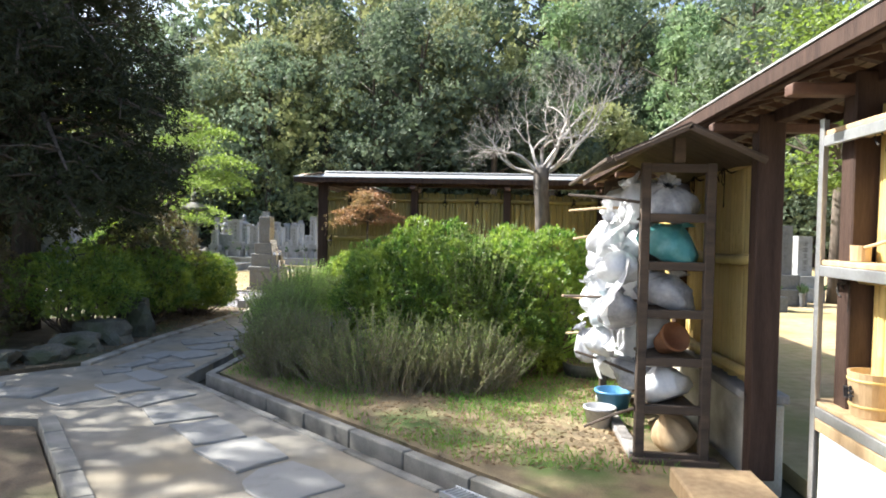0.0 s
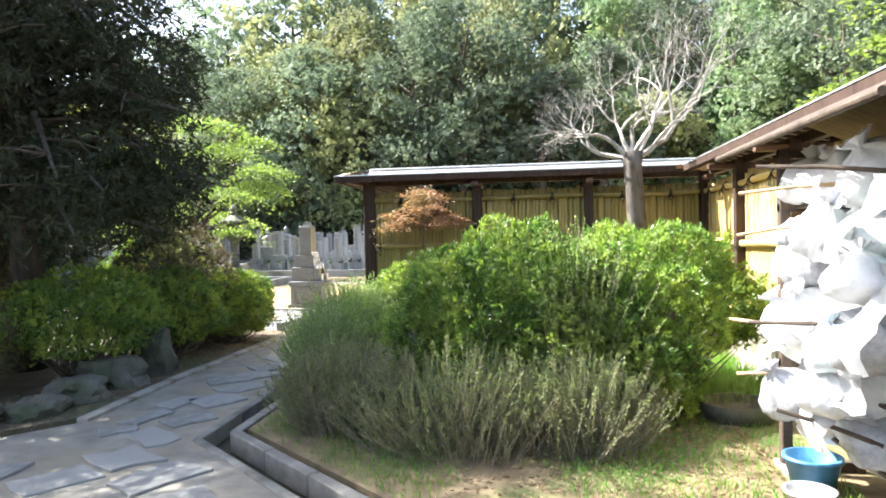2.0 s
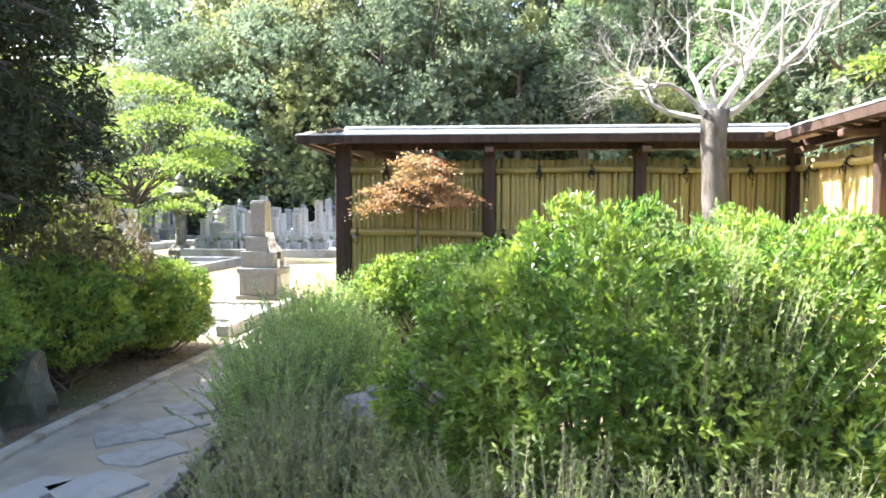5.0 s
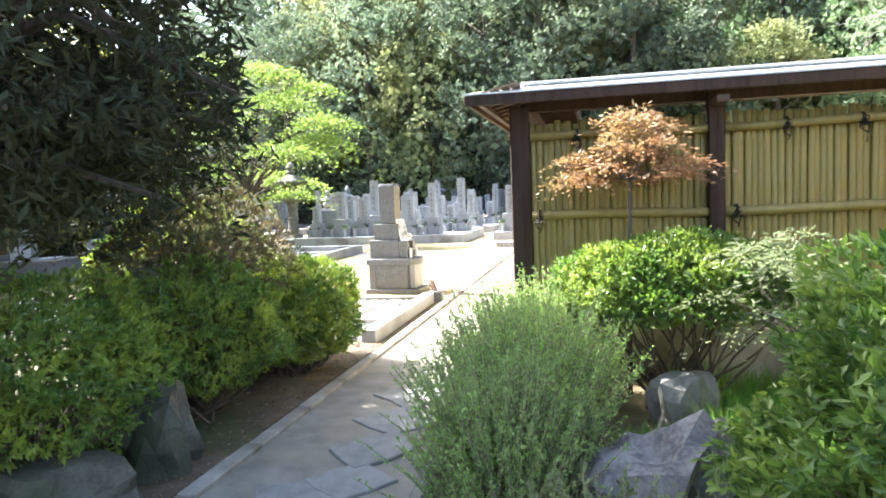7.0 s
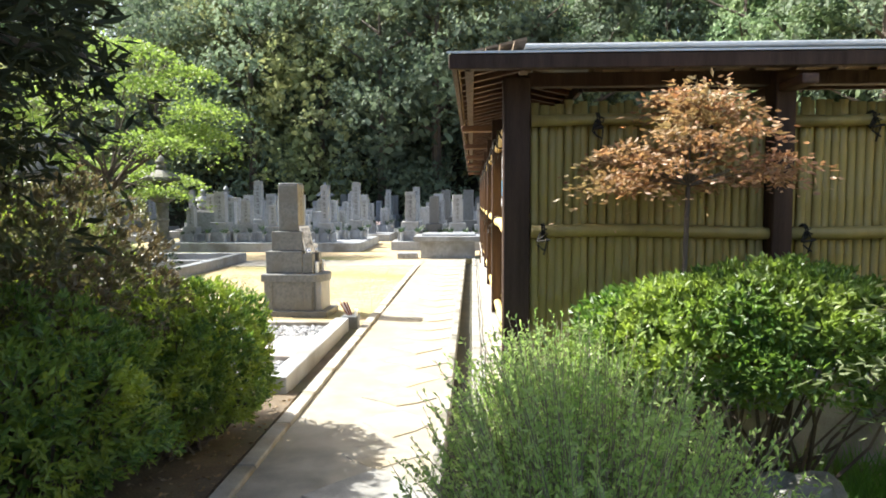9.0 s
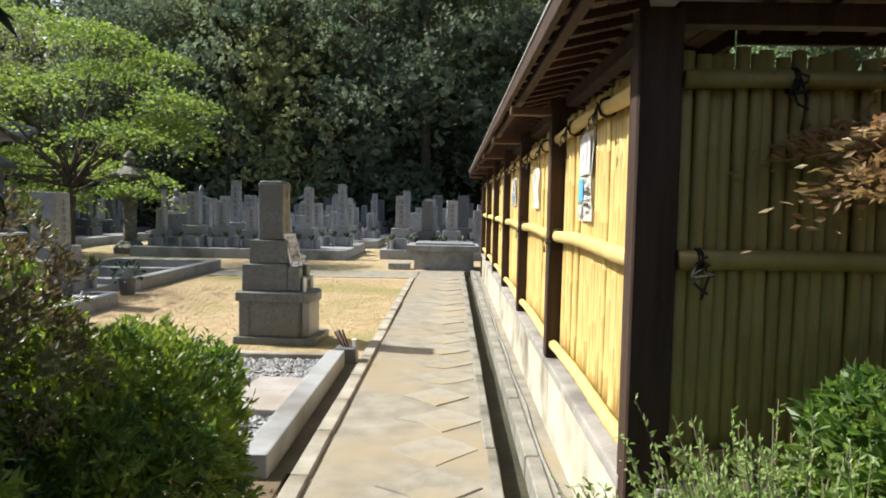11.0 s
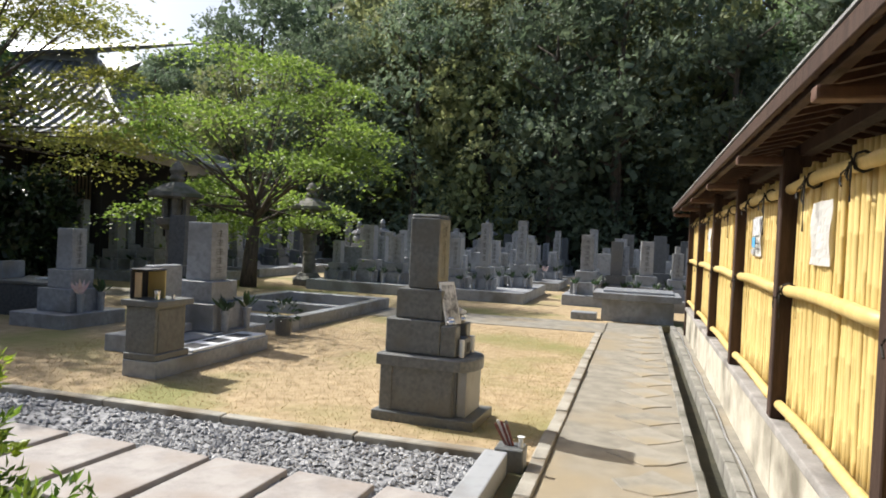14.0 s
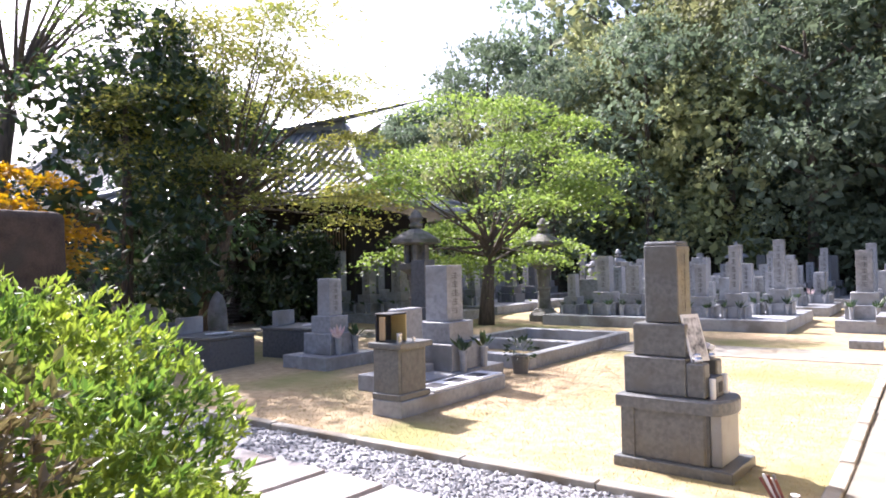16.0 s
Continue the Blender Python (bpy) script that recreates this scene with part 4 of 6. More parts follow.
def conifer(at, height, spread, seed, label, n=24000, needle=(0.12, 0.03)):
    r = np.random.default_rng(seed)
    ob = empty("conifer", at, 0, label, "tree")
    bm = bmesh.new()
    tube([(0, 0, -0.1), (0.05, 0.05, height * 0.4), (0, 0, height)], [0.22, 0.17, 0.04], 10, bm)
    twigs = bmesh.new()
    base, along = [], []
    limbs = 84
    for k in range(limbs):
        f = 0.27 + 0.71 * (k + 0.5) / limbs
        a = k * 2.4 + r.normal() * 0.3
        q = spread * (1.05 - f * 0.75) * (0.7 + 0.45 * r.random())
        z = height * f
        q *= min(1.0, max(0.25, reach(at, a, z) / q))
        tip = Vector((q * math.cos(a), q * math.sin(a), z - 0.12 * q + 0.3 * r.normal()))
        mid = Vector((q * 0.5 * math.cos(a), q * 0.5 * math.sin(a), z + 0.12 * q))
        part("limb", tube([(0, 0, z), mid, tip], [0.06, 0.04, 0.012], 5), M_BARK, ob)
        for side in (-1, 1, -1, 1):
            f0 = 0.35 + 0.5 * r.random()
            start = Vector((0, 0, z)).lerp(mid, f0 * 2) if f0 < 0.5 else mid.lerp(tip, f0 * 2 - 1)
            b2 = a + side * (0.6 + 0.4 * r.random())
            w = q * (0.2 + 0.2 * r.random())
            end = start + Vector((w * math.cos(b2), w * math.sin(b2), -0.1 * w + 0.1 * r.normal()))
            if end.x + at[0] + 0.5 * max(0.0, end.y + at[1] - 7.5) < (-3.3 if end.z > 2.2 else -4.4) and end.y + at[1] < 10.5:
                tube([start, start.lerp(end, 0.5) + Vector((0, 0, 0.04)), end], [0.018, 0.012, 0.004], 4, twigs)
        tuft = 11
        m = n // limbs // tuft
        s = 0.2 + 0.8 * r.random(m) ** 0.7
        p = np.outer(1 - s, np.array([0, 0, z])) + np.outer(s, np.array(tip)) + np.outer(4 * s * (1 - s) * 0.25, np.array(mid) - np.array([0, 0, z]))
        p = p + r.normal(size=(m, 3)) * np.array([0.34, 0.34, 0.20]) * (0.4 + 0.8 * s[:, None])
        p = p[(p[:, 0] + at[0] + np.where(p[:, 2] > 2.0, 0.5, 0.0) * np.maximum(0.0, p[:, 1] + at[1] - 7.5) < np.where(p[:, 2] > 2.0, -3.32, -4.25)) & (p[:, 1] + at[1] < 10.6)]
        p = np.repeat(p, tuft, 0)
        base.append(p + r.normal(size=p.shape) * 0.035)
        d = np.array([0.7 * math.cos(a), 0.7 * math.sin(a), -0.15])
        along.append(d + r.normal(size=p.shape) * 0.8)
    part("trunk", bm, M_BARK, ob, smooth=True)
    tagged(part("twig_mass", twigs, M_BARK, ob), kind="stuff")
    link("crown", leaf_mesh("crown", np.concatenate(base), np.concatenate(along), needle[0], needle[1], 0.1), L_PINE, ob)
    return ob


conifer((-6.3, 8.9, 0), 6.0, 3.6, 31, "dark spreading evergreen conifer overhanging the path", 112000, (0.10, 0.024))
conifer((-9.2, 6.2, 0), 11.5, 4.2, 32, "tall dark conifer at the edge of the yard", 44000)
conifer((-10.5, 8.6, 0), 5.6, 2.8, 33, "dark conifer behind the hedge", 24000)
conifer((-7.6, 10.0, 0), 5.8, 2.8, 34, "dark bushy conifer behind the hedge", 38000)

layered_tree("maple", (-13.6, 26.3, 0), 6.2, 3.5, L_MAPLE, "bright green spring maple among the graves", 11, 0.19, 22000, 0.115, 0.06, 0.15, (0.3, 0), 0.26, 30)
layered_tree("maple", (-17.6, 20.2, 0), 8.0, 3.2, L_OLIVE, "olive and bronze leaved maple by the temple hall", 12, 0.2, 22000, 0.12, 0.055, 0.14, (1.2, 0.7), 0.34, 54)
layered_tree("maple", (8.1, 16.6, 0), 6.8, 2.4, L_MAPLE, "light green maple behind the bamboo fence", 13, 0.15, 7000, 0.16, 0.085, 0.26, (0, 0), 0.4, 26)
layered_tree("maple", (-20.5, 16.6, 0), 10.5, 3.8, L_MAPLE, "tall thin maple with a leaning dark trunk", 14, 0.2, 9000, 0.13, 0.065, 0.2, (1.4, 0.8), 0.5, 34)
layered_tree("golden_maple", (-16.0, 15.2, 0), 3.5, 1.15, L_GOLD, "golden orange maple near the graves", 15, 0.09, 4200, 0.11, 0.06, 0.26, (0.3, 0), 0.45, 24)

# evergreen woods on the slope
def forest_tree(height, radius, seed, mat, label, leaves=8500, size=0.22, cone=False, blobs=36):
    ob = empty("broadleaf_tree", (0, 0, -400), 0, label, "tree", "woods on the slope")
    bm = bmesh.new()
    tube([(0, 0, -1.0), (0.1, 0, height * 0.4), (0, 0.1, height * 0.8)], [0.28, 0.2, 0.06], 7, bm)
    for k in range(7):
        a = k * 2.4
        z = height * (0.3 + 0.07 * k)
        tube([(0, 0, z), (radius * 0.6 * math.cos(a), radius * 0.6 * math.sin(a), z + radius * 0.35)], [0.09, 0.03], 5, bm)
    part("trunk", bm, M_BARK, ob)
    link("crown", dense_crown(height, radius, seed, blobs, leaves, size, size * 0.6, 0.06, cone, 0.12), mat, ob)
    return ob


KINDS = [forest_tree(11.5, 3.6, 41, L_FOR1, "olive green evergreen oak in the hillside wood"), forest_tree(14.0, 3.0, 42, L_FOR2, "dark bluish evergreen tree in the hillside wood", cone=True),
         forest_tree(9.5, 3.2, 43, L_FOR1, "pale olive evergreen tree in the hillside wood"), forest_tree(14.5, 3.8, 44, L_FOR2, "tall dark evergreen tree in the hillside wood"),
         forest_tree(13.0, 3.4, 45, L_FOR3, "fresh green conical tree in the hillside wood", cone=True),
         forest_tree(13.0, 3.8, 46, L_FOR1, "olive evergreen tree high on the wooded slope", 3400, 0.34, blobs=34), forest_tree(14.5, 3.8, 47, L_FOR2, "dark evergreen tree high on the wooded slope", 3400, 0.34, blobs=34)]
fr = np.random.default_rng(5)
SPOTS = []
for row, (y0, step, x0, x1) in enumerate(((41.5, 4.0, -42, 30), (45.8, 4.1, -40, 32), (50.5, 4.3, -37, 36), (56.0, 4.6, -27, 40), (62, 5.0, -22, 44))):
    x = x0 + (row % 2) * 1.9
    while x < x1:
        SPOTS.append((x + fr.normal() * 0.6, y0 + fr.normal() * 0.8, row))
        x += step * (0.85 + 0.3 * fr.random())
for x, y in ((20, 12), (23, 17), (19, 22), (24, 27), (21, 33), (25, 38), (28, 20), (29, 30), (14, 36), (12, 39), (17, 38)):
    SPOTS.append((x, y, 1))
used = set()
for i, (x, y, row) in enumerate(SPOTS):
    k = int(fr.integers(5)) if row < 2 else 5 + int(fr.integers(2))
    s = (0.95 + 0.35 * fr.random()) * (0.85 if row == 0 else 1.0)
    s *= 1.0 if x > -20 else max(0.6, 1.0 + (x + 20) * 0.018)
    m = pose(x, y, hill(x, y), 0, 0, fr.random() * 360)
    if k not in used:
        used.add(k)
        KINDS[k].matrix_basis = m
        tree = KINDS[k]
    else:
        tree = copy_thing(KINDS[k], m)
    tree.scale = (s, s, s)

# ---- garden stones and pots ----
def rock(at, size, seed, mat=None, label="rough grey garden rock", rz=0.0, flat=0.0, cat="rock"):
    ob = part("rock", boulder(size, seed, 0.34, 3, flat), mat or M_ROCK, None, label, pose(*at, 0, 0, rz), False)
    return tagged(ob, category=cat)


rock((-1.78, 8.52, 0.12), (0.29, 0.25, 0.34), 1, rz=20)
rock((-1.45, 8.95, 0.06), (0.16, 0.14, 0.2), 2, M_OLDSTONE, "pale weathered garden stone among the grass")
rock((-1.55, 9.75, 0.12), (0.20, 0.16, 0.34), 3, M_OLDSTONE, "flat-topped upright garden stone", flat=0.7)
rock((-1.3, 8.4, 0.03), (0.22, 0.14, 0.1), 4, M_OLDSTONE, "low pale stone in the garden bed")
for i, (x, y, z, a, b, c) in enumerate([(-4.62, 8.75, 0.18, 0.26, 0.24, 0.40), (-4.72, 8.12, 0.10, 0.32, 0.28, 0.26), (-4.62, 7.55, 0.08, 0.26, 0.26, 0.18), (-4.6, 7.0, 0.05, 0.22, 0.24, 0.15), (-4.95, 6.55, 0.05, 0.3, 0.2, 0.16), (-5.5, 6.1, 0.04, 0.3, 0.22, 0.14)]):
    rock((x, y, z), (a, b, c), 20 + i, M_MOSSROCK, "mossy brown boulder edging the shaded bed", flat=0.75)

basin = empty("stone_planter", (1.2, 7.25, 0.0), 0, "round weathered stone planter with a hollow", "planter")
part("bowl", lathe([(0.25, 0.0), (0.28, 0.08), (0.29, 0.15), (0.25, 0.15), (0.23, 0.1), (0.0001, 0.08)], 28), M_MOSSROCK, basin, smooth=True)

# ---- offering rack with plastic bags ----
rack = empty("offering_rack", (1.15, 4.55, 0.0), 0, "tall dark wooden slatted rack with a little roof", "rack")
for x in (0.0, 0.41):
    for y in (0.0, 1.52):
        part("post", box((x - 0.03, y - 0.03, 0.0), (x + 0.03, y + 0.03, 1.96), 0.005), M_WOODH, rack)
for z in (0.06, 0.37, 0.68, 0.99, 1.3, 1.61, 1.93):
    for y in (0.0, 1.52):
        part("rail", box((-0.03, y - 0.025, z - 0.03), (0.44, y + 0.025, z + 0.025), 0.004), M_WOODH, rack)
    if 0.1 < z < 1.9:
        part("shelf_board", box((0.05, 0.03, z - 0.012), (0.38, 1.49, z + 0.008), 0.003), M_WOODH, rack)
part("sill_beam", box((-0.05, -0.06, 0.0), (0.5, 0.04, 0.055), 0.006), M_WOODH, rack)
part("side_beam", box((-0.05, 0.04, 0.0), (0.04, 1.6, 0.07), 0.006), M_SILL, rack)
part("king_post", box((0.17, -0.03, 1.96), (0.24, 0.03, 2.12), 0.004), M_WOODH, rack)
for s in (-1, 1):
    bm = bmesh.new()
    w = 0.46
    v = [(0.205, -0.25, 2.16), (0.205, 1.85, 2.16), (0.205 + s * w, 1.85, 1.955), (0.205 + s * w, -0.25, 1.955)]
    lo = [bm.verts.new(c) for c in v]
    hi = [bm.verts.new((c[0], c[1], c[2] + 0.025)) for c in v]
    bm.faces.new(lo), bm.faces.new(hi[::-1])
    for i in range(4):
        bm.faces.new((lo[i], lo[(i + 1) % 4], hi[(i + 1) % 4], hi[i]))
    bmesh.ops.recalc_face_normals(bm, faces=bm.faces[:])
    part("roof_board", bm, M_WOODH, rack)
    part("bargeboard", box((-0.012, -0.02, -0.018), (0.49, 0.0, 0.012), 0.003), M_WOODH, rack, at=pose(0.205, -0.25, 2.15, 0, 24 if s > 0 else 156, 0))
part("gutter", tube([(-0.28, -0.28, 1.95), (-0.28, 1.9, 1.95)], 0.018, 10), M_WOODH, rack)


def crumpled(size, seed, amount=0.22):
    """A tied plastic bag: pleats that run to a gathered neck, soft dents, a flared tail."""
    bm = bmesh.new()
    o = Vector((seed * 2.7, seed * 1.9, seed))
    rings, n_ = [], 36
    prof = [(0.02, -0.74), (0.75, -0.72), (1.0, -0.45), (1.05, -0.1), (0.95, 0.25), (0.72, 0.55), (0.42, 0.78), (0.16, 0.92), (0.14, 0.98), (0.34, 1.16), (0.42, 1.26)]
    for j, (r_, z_) in enumerate(prof):
        row = []
        for i in range(n_):
            a_ = 2 * math.pi * i / n_
            d = Vector((math.cos(a_), math.sin(a_), z_))
            k = 1 + amount * 1.5 * noise.noise(d * 1.4 + o) + amount * 0.9 * abs(noise.noise(d * 3.4 + o)) + 0.10 * math.sin(a_ * 9 + seed) * (0.3 + max(0.0, z_)) + 0.08 * noise.noise(d * 9 + o)
            row.append(bm.verts.new((size[0] * r_ * k * math.cos(a_), size[1] * r_ * k * math.sin(a_), size[2] * (z_ + 0.12 * noise.noise(d * 2.3 + o) * (j > 1)))))
        rings.append(row)
    for p_, q_ in zip(rings, rings[1:]):
        for i in range(n_):
            bm.faces.new((p_[i], p_[(i + 1) % n_], q_[(i + 1) % n_], q_[i]))
    bm.faces.new(rings[0][::-1])
    return bm


def bag(at, size, seed, mat, label):
    ob = part("plastic_bag", crumpled(size, seed), mat, None, label, pose(*at, 34 * math.sin(seed * 2.3), 34 * math.cos(seed * 1.7), seed * 37.0), True)
    return tagged(ob, category="bag")


BAGS = {0: (M_BAG, "crumpled white plastic bag on the rack"), 1: (M_GREYBAG, "crumpled grey translucent bag on the rack"), 2: (M_TEALBAG, "crumpled teal plastic bag on the rack")}
n = 0
for zi, z in enumerate((0.388, 0.698, 1.008, 1.318, 1.628)):
    for yi, y in enumerate((0.2, 0.62, 1.02, 1.35)):
        k = [[0, 1, 0, 0], [1, 0, 1, 0], [1, 0, 0, 0], [2, 0, 0, 1], [1, 0, 0, 0]][zi][yi]
        h = 0.135 + 0.02 * ((zi + yi) % 2)
        n += 1
        if (zi, yi) != (1, 0):
            bag((1.15 + (0.12 if yi else 0.2), 4.55 + y, z + h * 0.74), (0.19 if yi else 0.15, 0.19, h), 3 + n, *BAGS[k])
M_CLEAR = material("pale_blue_plastic", (0.42, 0.50, 0.54), (0.66, 0.72, 0.75), 0.25, 8, 40, 0.4)
for i, (x, y, z, k) in enumerate([(1.04, 4.82, 1.27, 0), (1.0, 5.12, 1.47, 0), (1.03, 5.4, 1.3, 1), (1.02, 5.3, 1.05, 0), (1.0, 5.0, 0.93, 2), (1.02, 5.62, 0.98, 0), (0.98, 5.05, 0.72, 0), (0.97, 5.5, 0.62, 1), (1.03, 4.78, 0.98, 1)]):
    mat_, label_ = BAGS[k] if k < 2 else (M_CLEAR, "pale blue translucent bag hanging from the rack")
    bag((x, y, z), (0.10 + 0.015 * (i % 3), 0.13, 0.13 + 0.02 * (i % 2)), 41 + 2 * i, mat_, label_)
bag((1.42, 4.74, 0.16), (0.13, 0.13, 0.15), 51, M_PALEWOOD, "bulging tan paper sack on the ground")


def newspaper(at, w, h, rx, rz, seed):
    """A sheet of paper folded over and creased."""
    bm = bmesh.new()
    o = Vector((seed * 1.7, seed, 0))
    g = [[bm.verts.new((w * (i / 8 - 0.5), 0.09 * math.sin(j * 0.55 + seed) * w / 0.3 + 0.05 * noise.noise(Vector((i * 0.5, j * 0.5, 0)) + o), h * (j / 8 - 0.5) + 0.02 * noise.noise(Vector((i, j, 3)) * 0.6 + o))) for i in range(9)] for j in range(9)]
    for j in range(8):
        for i in range(8):
            bm.faces.new((g[j][i], g[j][i + 1], g[j + 1][i + 1], g[j + 1][i]))
    bmesh.ops.solidify(bm, geom=bm.faces[:], thickness=0.003)
    ob = part("paper_sheet", bm, M_BAG, None, "creased white wrapping sheet hanging from the rack", pose(*at, rx, 0, rz))
    return tagged(ob, category="paper", group="wrapping sheets on the rack")


for i, (y, z, w, h, rx, rz) in enumerate([(4.75, 1.52, 0.26, 0.4, 12, 80), (5.05, 1.2, 0.3, 0.42, -14, 100), (5.3, 1.55, 0.26, 0.34, 20, 70), (4.9, 0.86, 0.28, 0.3, 35, 95), (5.5, 1.25, 0.24, 0.3, -25, 85), (5.15, 0.55, 0.3, 0.26, 40, 90), (4.65, 1.12, 0.2, 0.44, 5, 88), (5.65, 0.9, 0.24, 0.28, 30, 80)]):
    newspaper((0.99 + 0.03 * (i % 3), y, z), w, h, rx, rz, i + 1)


def pot(at, r, h, mat, label, tilt=0.0, rz=0.0, name="plant_pot"):
    ob = part(name, lathe([(r * 0.7, 0), (r * 0.98, h * 0.9), (r * 1.06, h * 0.9), (r * 1.06, h), (r * 0.92, h), (r * 0.64, 0.02), (0.0005, 0.02)], 24), mat, None, label, pose(*at, tilt, 0, rz), True)
    return tagged(ob, category="pot")


pot((1.36, 4.86, 0.74), 0.10, 0.17, M_TERRA, "terracotta plant pot lying on the rack shelf", 62, 20)
pot((1.2, 5.8, 0.0), 0.15, 0.2, M_BLUE, "small blue plastic bucket under the rack", name="bucket")
pot((1.02, 5.35, 0.0), 0.12, 0.17, M_GREYBAG, "grey plastic bucket under the rack", name="bucket")
for i, (a, b) in enumerate([((1.2, 4.9, 1.72), (0.72, 5.15, 1.78)), ((1.25, 5.3, 1.70), (0.78, 5.65, 1.68)), ((1.25, 5.0, 1.02), (0.72, 5.3, 1.02)), ((1.3, 5.2, 0.93), (0.75, 5.75, 0.98)), ((1.2, 5.0, 0.5), (0.8, 5.15, 0.62)),
                            ((1.2, 5.5, 0.72), (0.8, 5.8, 0.66)), ((1.3, 4.85, 0.33), (0.85, 4.95, 0.12)), ((1.2, 5.7, 1.5), (0.85, 5.95, 1.45))]):
    ob = part("wooden_stick", tube([a, ((a[0] + b[0]) / 2, (a[1] + b[1]) / 2 + 0.01, (a[2] + b[2]) / 2 + 0.01), b], [0.012, 0.011, 0.010], 7), M_PALEWOOD if i % 2 else M_WOODH, None, "long wooden handle sticking out of the rack")
    tagged(ob, category="stick", group="handles in the rack")

# ---- steel shelf at the gateway ----
shelf = empty("steel_shelf", (1.72, 3.4, 0.0), 0, "slotted steel angle shelf with wooden boards", "shelf")
for x, y in ((0.0, 0.0), (0.0, -1.3)):
    bm = box((-0.02, -0.003, 0.0), (0.02, 0.003, 2.05))
    box((-0.02, -0.04, 0.0), (-0.014, 0.0, 2.05), bm=bm)
    up = part("upright", bm, M_STEEL, shelf, at=(x, y, 0))
    for k in range(38):
        part("slot", box((-0.006, 0.0031, 0.04 + k * 0.053), (0.006, 0.0046, 0.065 + k * 0.053)), M_INK, up)
for z in (0.66, 1.32, 1.92):
    part("crossbar", box((-0.018, -1.31, z), (0.0, 0.012, z + 0.05), 0.003), M_STEEL, shelf)
    part("board", box((-0.01, -1.32, z + 0.052), (0.14, 0.03, z + 0.075), 0.003), M_PALEWOOD, shelf)
part("front_panel", box((-0.012, -0.75, 0.04), (0.006, -0.08, 0.6), 0.004), M_WHITE, shelf)
part("panel_frame", box((-0.016, -0.8, 0.6), (0.012, -0.03, 0.655), 0.004), M_PALEWOOD, shelf)
bucket = empty("wooden_bucket", (1.83, 3.12, 0.737), 0, "pale wooden water bucket with black lettering", "bucket")
part("tub", lathe([(0.085, 0), (0.10, 0.19), (0.09, 0.19), (0.078, 0.015), (0.0005, 0.015)], 24), M_PALEWOOD, bucket)
for z in (0.04, 0.15):
    part("hoop", lathe([(0.0885 + 0.079 * z, z), (0.0905 + 0.079 * z, z + 0.006), (0.0885 + 0.079 * z, z + 0.012)], 24), M_BAMBOO, bucket)
bm = box((-0.004, -0.06, 0.07), (0.004, -0.052, 0.135))
for y0, z0, w, h in ((-0.075, 0.11, 0.03, 0.006), (-0.075, 0.09, 0.03, 0.006), (-0.035, 0.12, 0.035, 0.006), (-0.035, 0.075, 0.035, 0.006), (-0.03, 0.075, 0.006, 0.05), (-0.008, 0.075, 0.006, 0.05)):
    box((-0.004, y0, z0), (0.004, y0 + w, z0 + h), bm=bm)
part("lettering", bm, M_INK, bucket, at=pose(-0.092, 0.04, -0.005, 0, -4.5, 0))
ladle = empty("wooden_ladle", (1.8, 3.2, 1.398), 0, "wooden dipper lying on the steel shelf", "ladle")
part("cup", lathe([(0.04, 0.0), (0.042, 0.07), (0.036, 0.07), (0.034, 0.01), (0.0005, 0.01)], 16), M_PALEWOOD, ladle)
part("handle", tube([(0, 0.03, 0.05), (-0.02, -0.4, 0.12)], 0.008, 8), M_PALEWOOD, ladle)
crate = part("wooden_box", box((1.25, 3.55, 0.0), (1.72, 4.15, 0.13), 0.01), M_PALEWOOD, None, "low pale wooden box on the ground")
tagged(crate, category="box")

# ---- posters on the west fence ----
def poster(y0, y1, z0, z1, kind, label, tilt=0.0):
    ob = empty("poster", (-2.664, (y0 + y1) / 2, z0), -90 + tilt, label, "poster")
    w, h = abs(y1 - y0), z1 - z0
    bm = bmesh.new()
    nx_, nz_ = 6, 8
    g = [[bm.verts.new((-w / 2 + w * i / nx_, 0.006 * math.sin(i * 1.3 + j * 0.9), h * j / nz_)) for i in range(nx_ + 1)] for j in range(nz_ + 1)]
    for j in range(nz_):
        for i in range(nx_):
            bm.faces.new((g[j][i], g[j][i + 1], g[j + 1][i + 1], g[j + 1][i]))
    bmesh.ops.solidify(bm, geom=bm.faces[:], thickness=0.0015)
    part("sheet", bm, M_WHITE, ob)
    if kind:
        part("photograph", box((-w * 0.42, -0.0095, h * 0.52), (w * 0.45, -0.0072, h * 0.95)), M_PHOTO, ob)
        part("blue_panel", box((-w * 0.45, -0.0095, h * 0.22), (-w * 0.08, -0.0072, h * 0.48)), M_CYAN, ob)
        for k in range(5):
            part("text_bar", box((0.0, -0.0095, h * (0.1 + 0.07 * k)), (w * (0.3 + 0.1 * (k % 2)), -0.0072, h * (0.13 + 0.07 * k))), M_INK if k % 2 else M_PHOTO, ob)
        part("text_bar", box((-w * 0.45, -0.012, h * 0.05), (-w * 0.1, -0.0085, h * 0.18)), M_PHOTO, ob)
    return ob


poster(11.97, 12.29, 1.46, 1.93, True, "weathered printed notice with photographs on the bamboo fence", 0)
poster(14.1, 14.5, 1.52, 1.86, False, "blank white paper notice on the bamboo fence", 0)
poster(16.1, 16.5, 1.54, 1.86, True, "small printed notice on the bamboo fence", 0)
poster(20.0, 20.35, 1.54, 1.86, False, "white paper notice on the bamboo fence", 0)

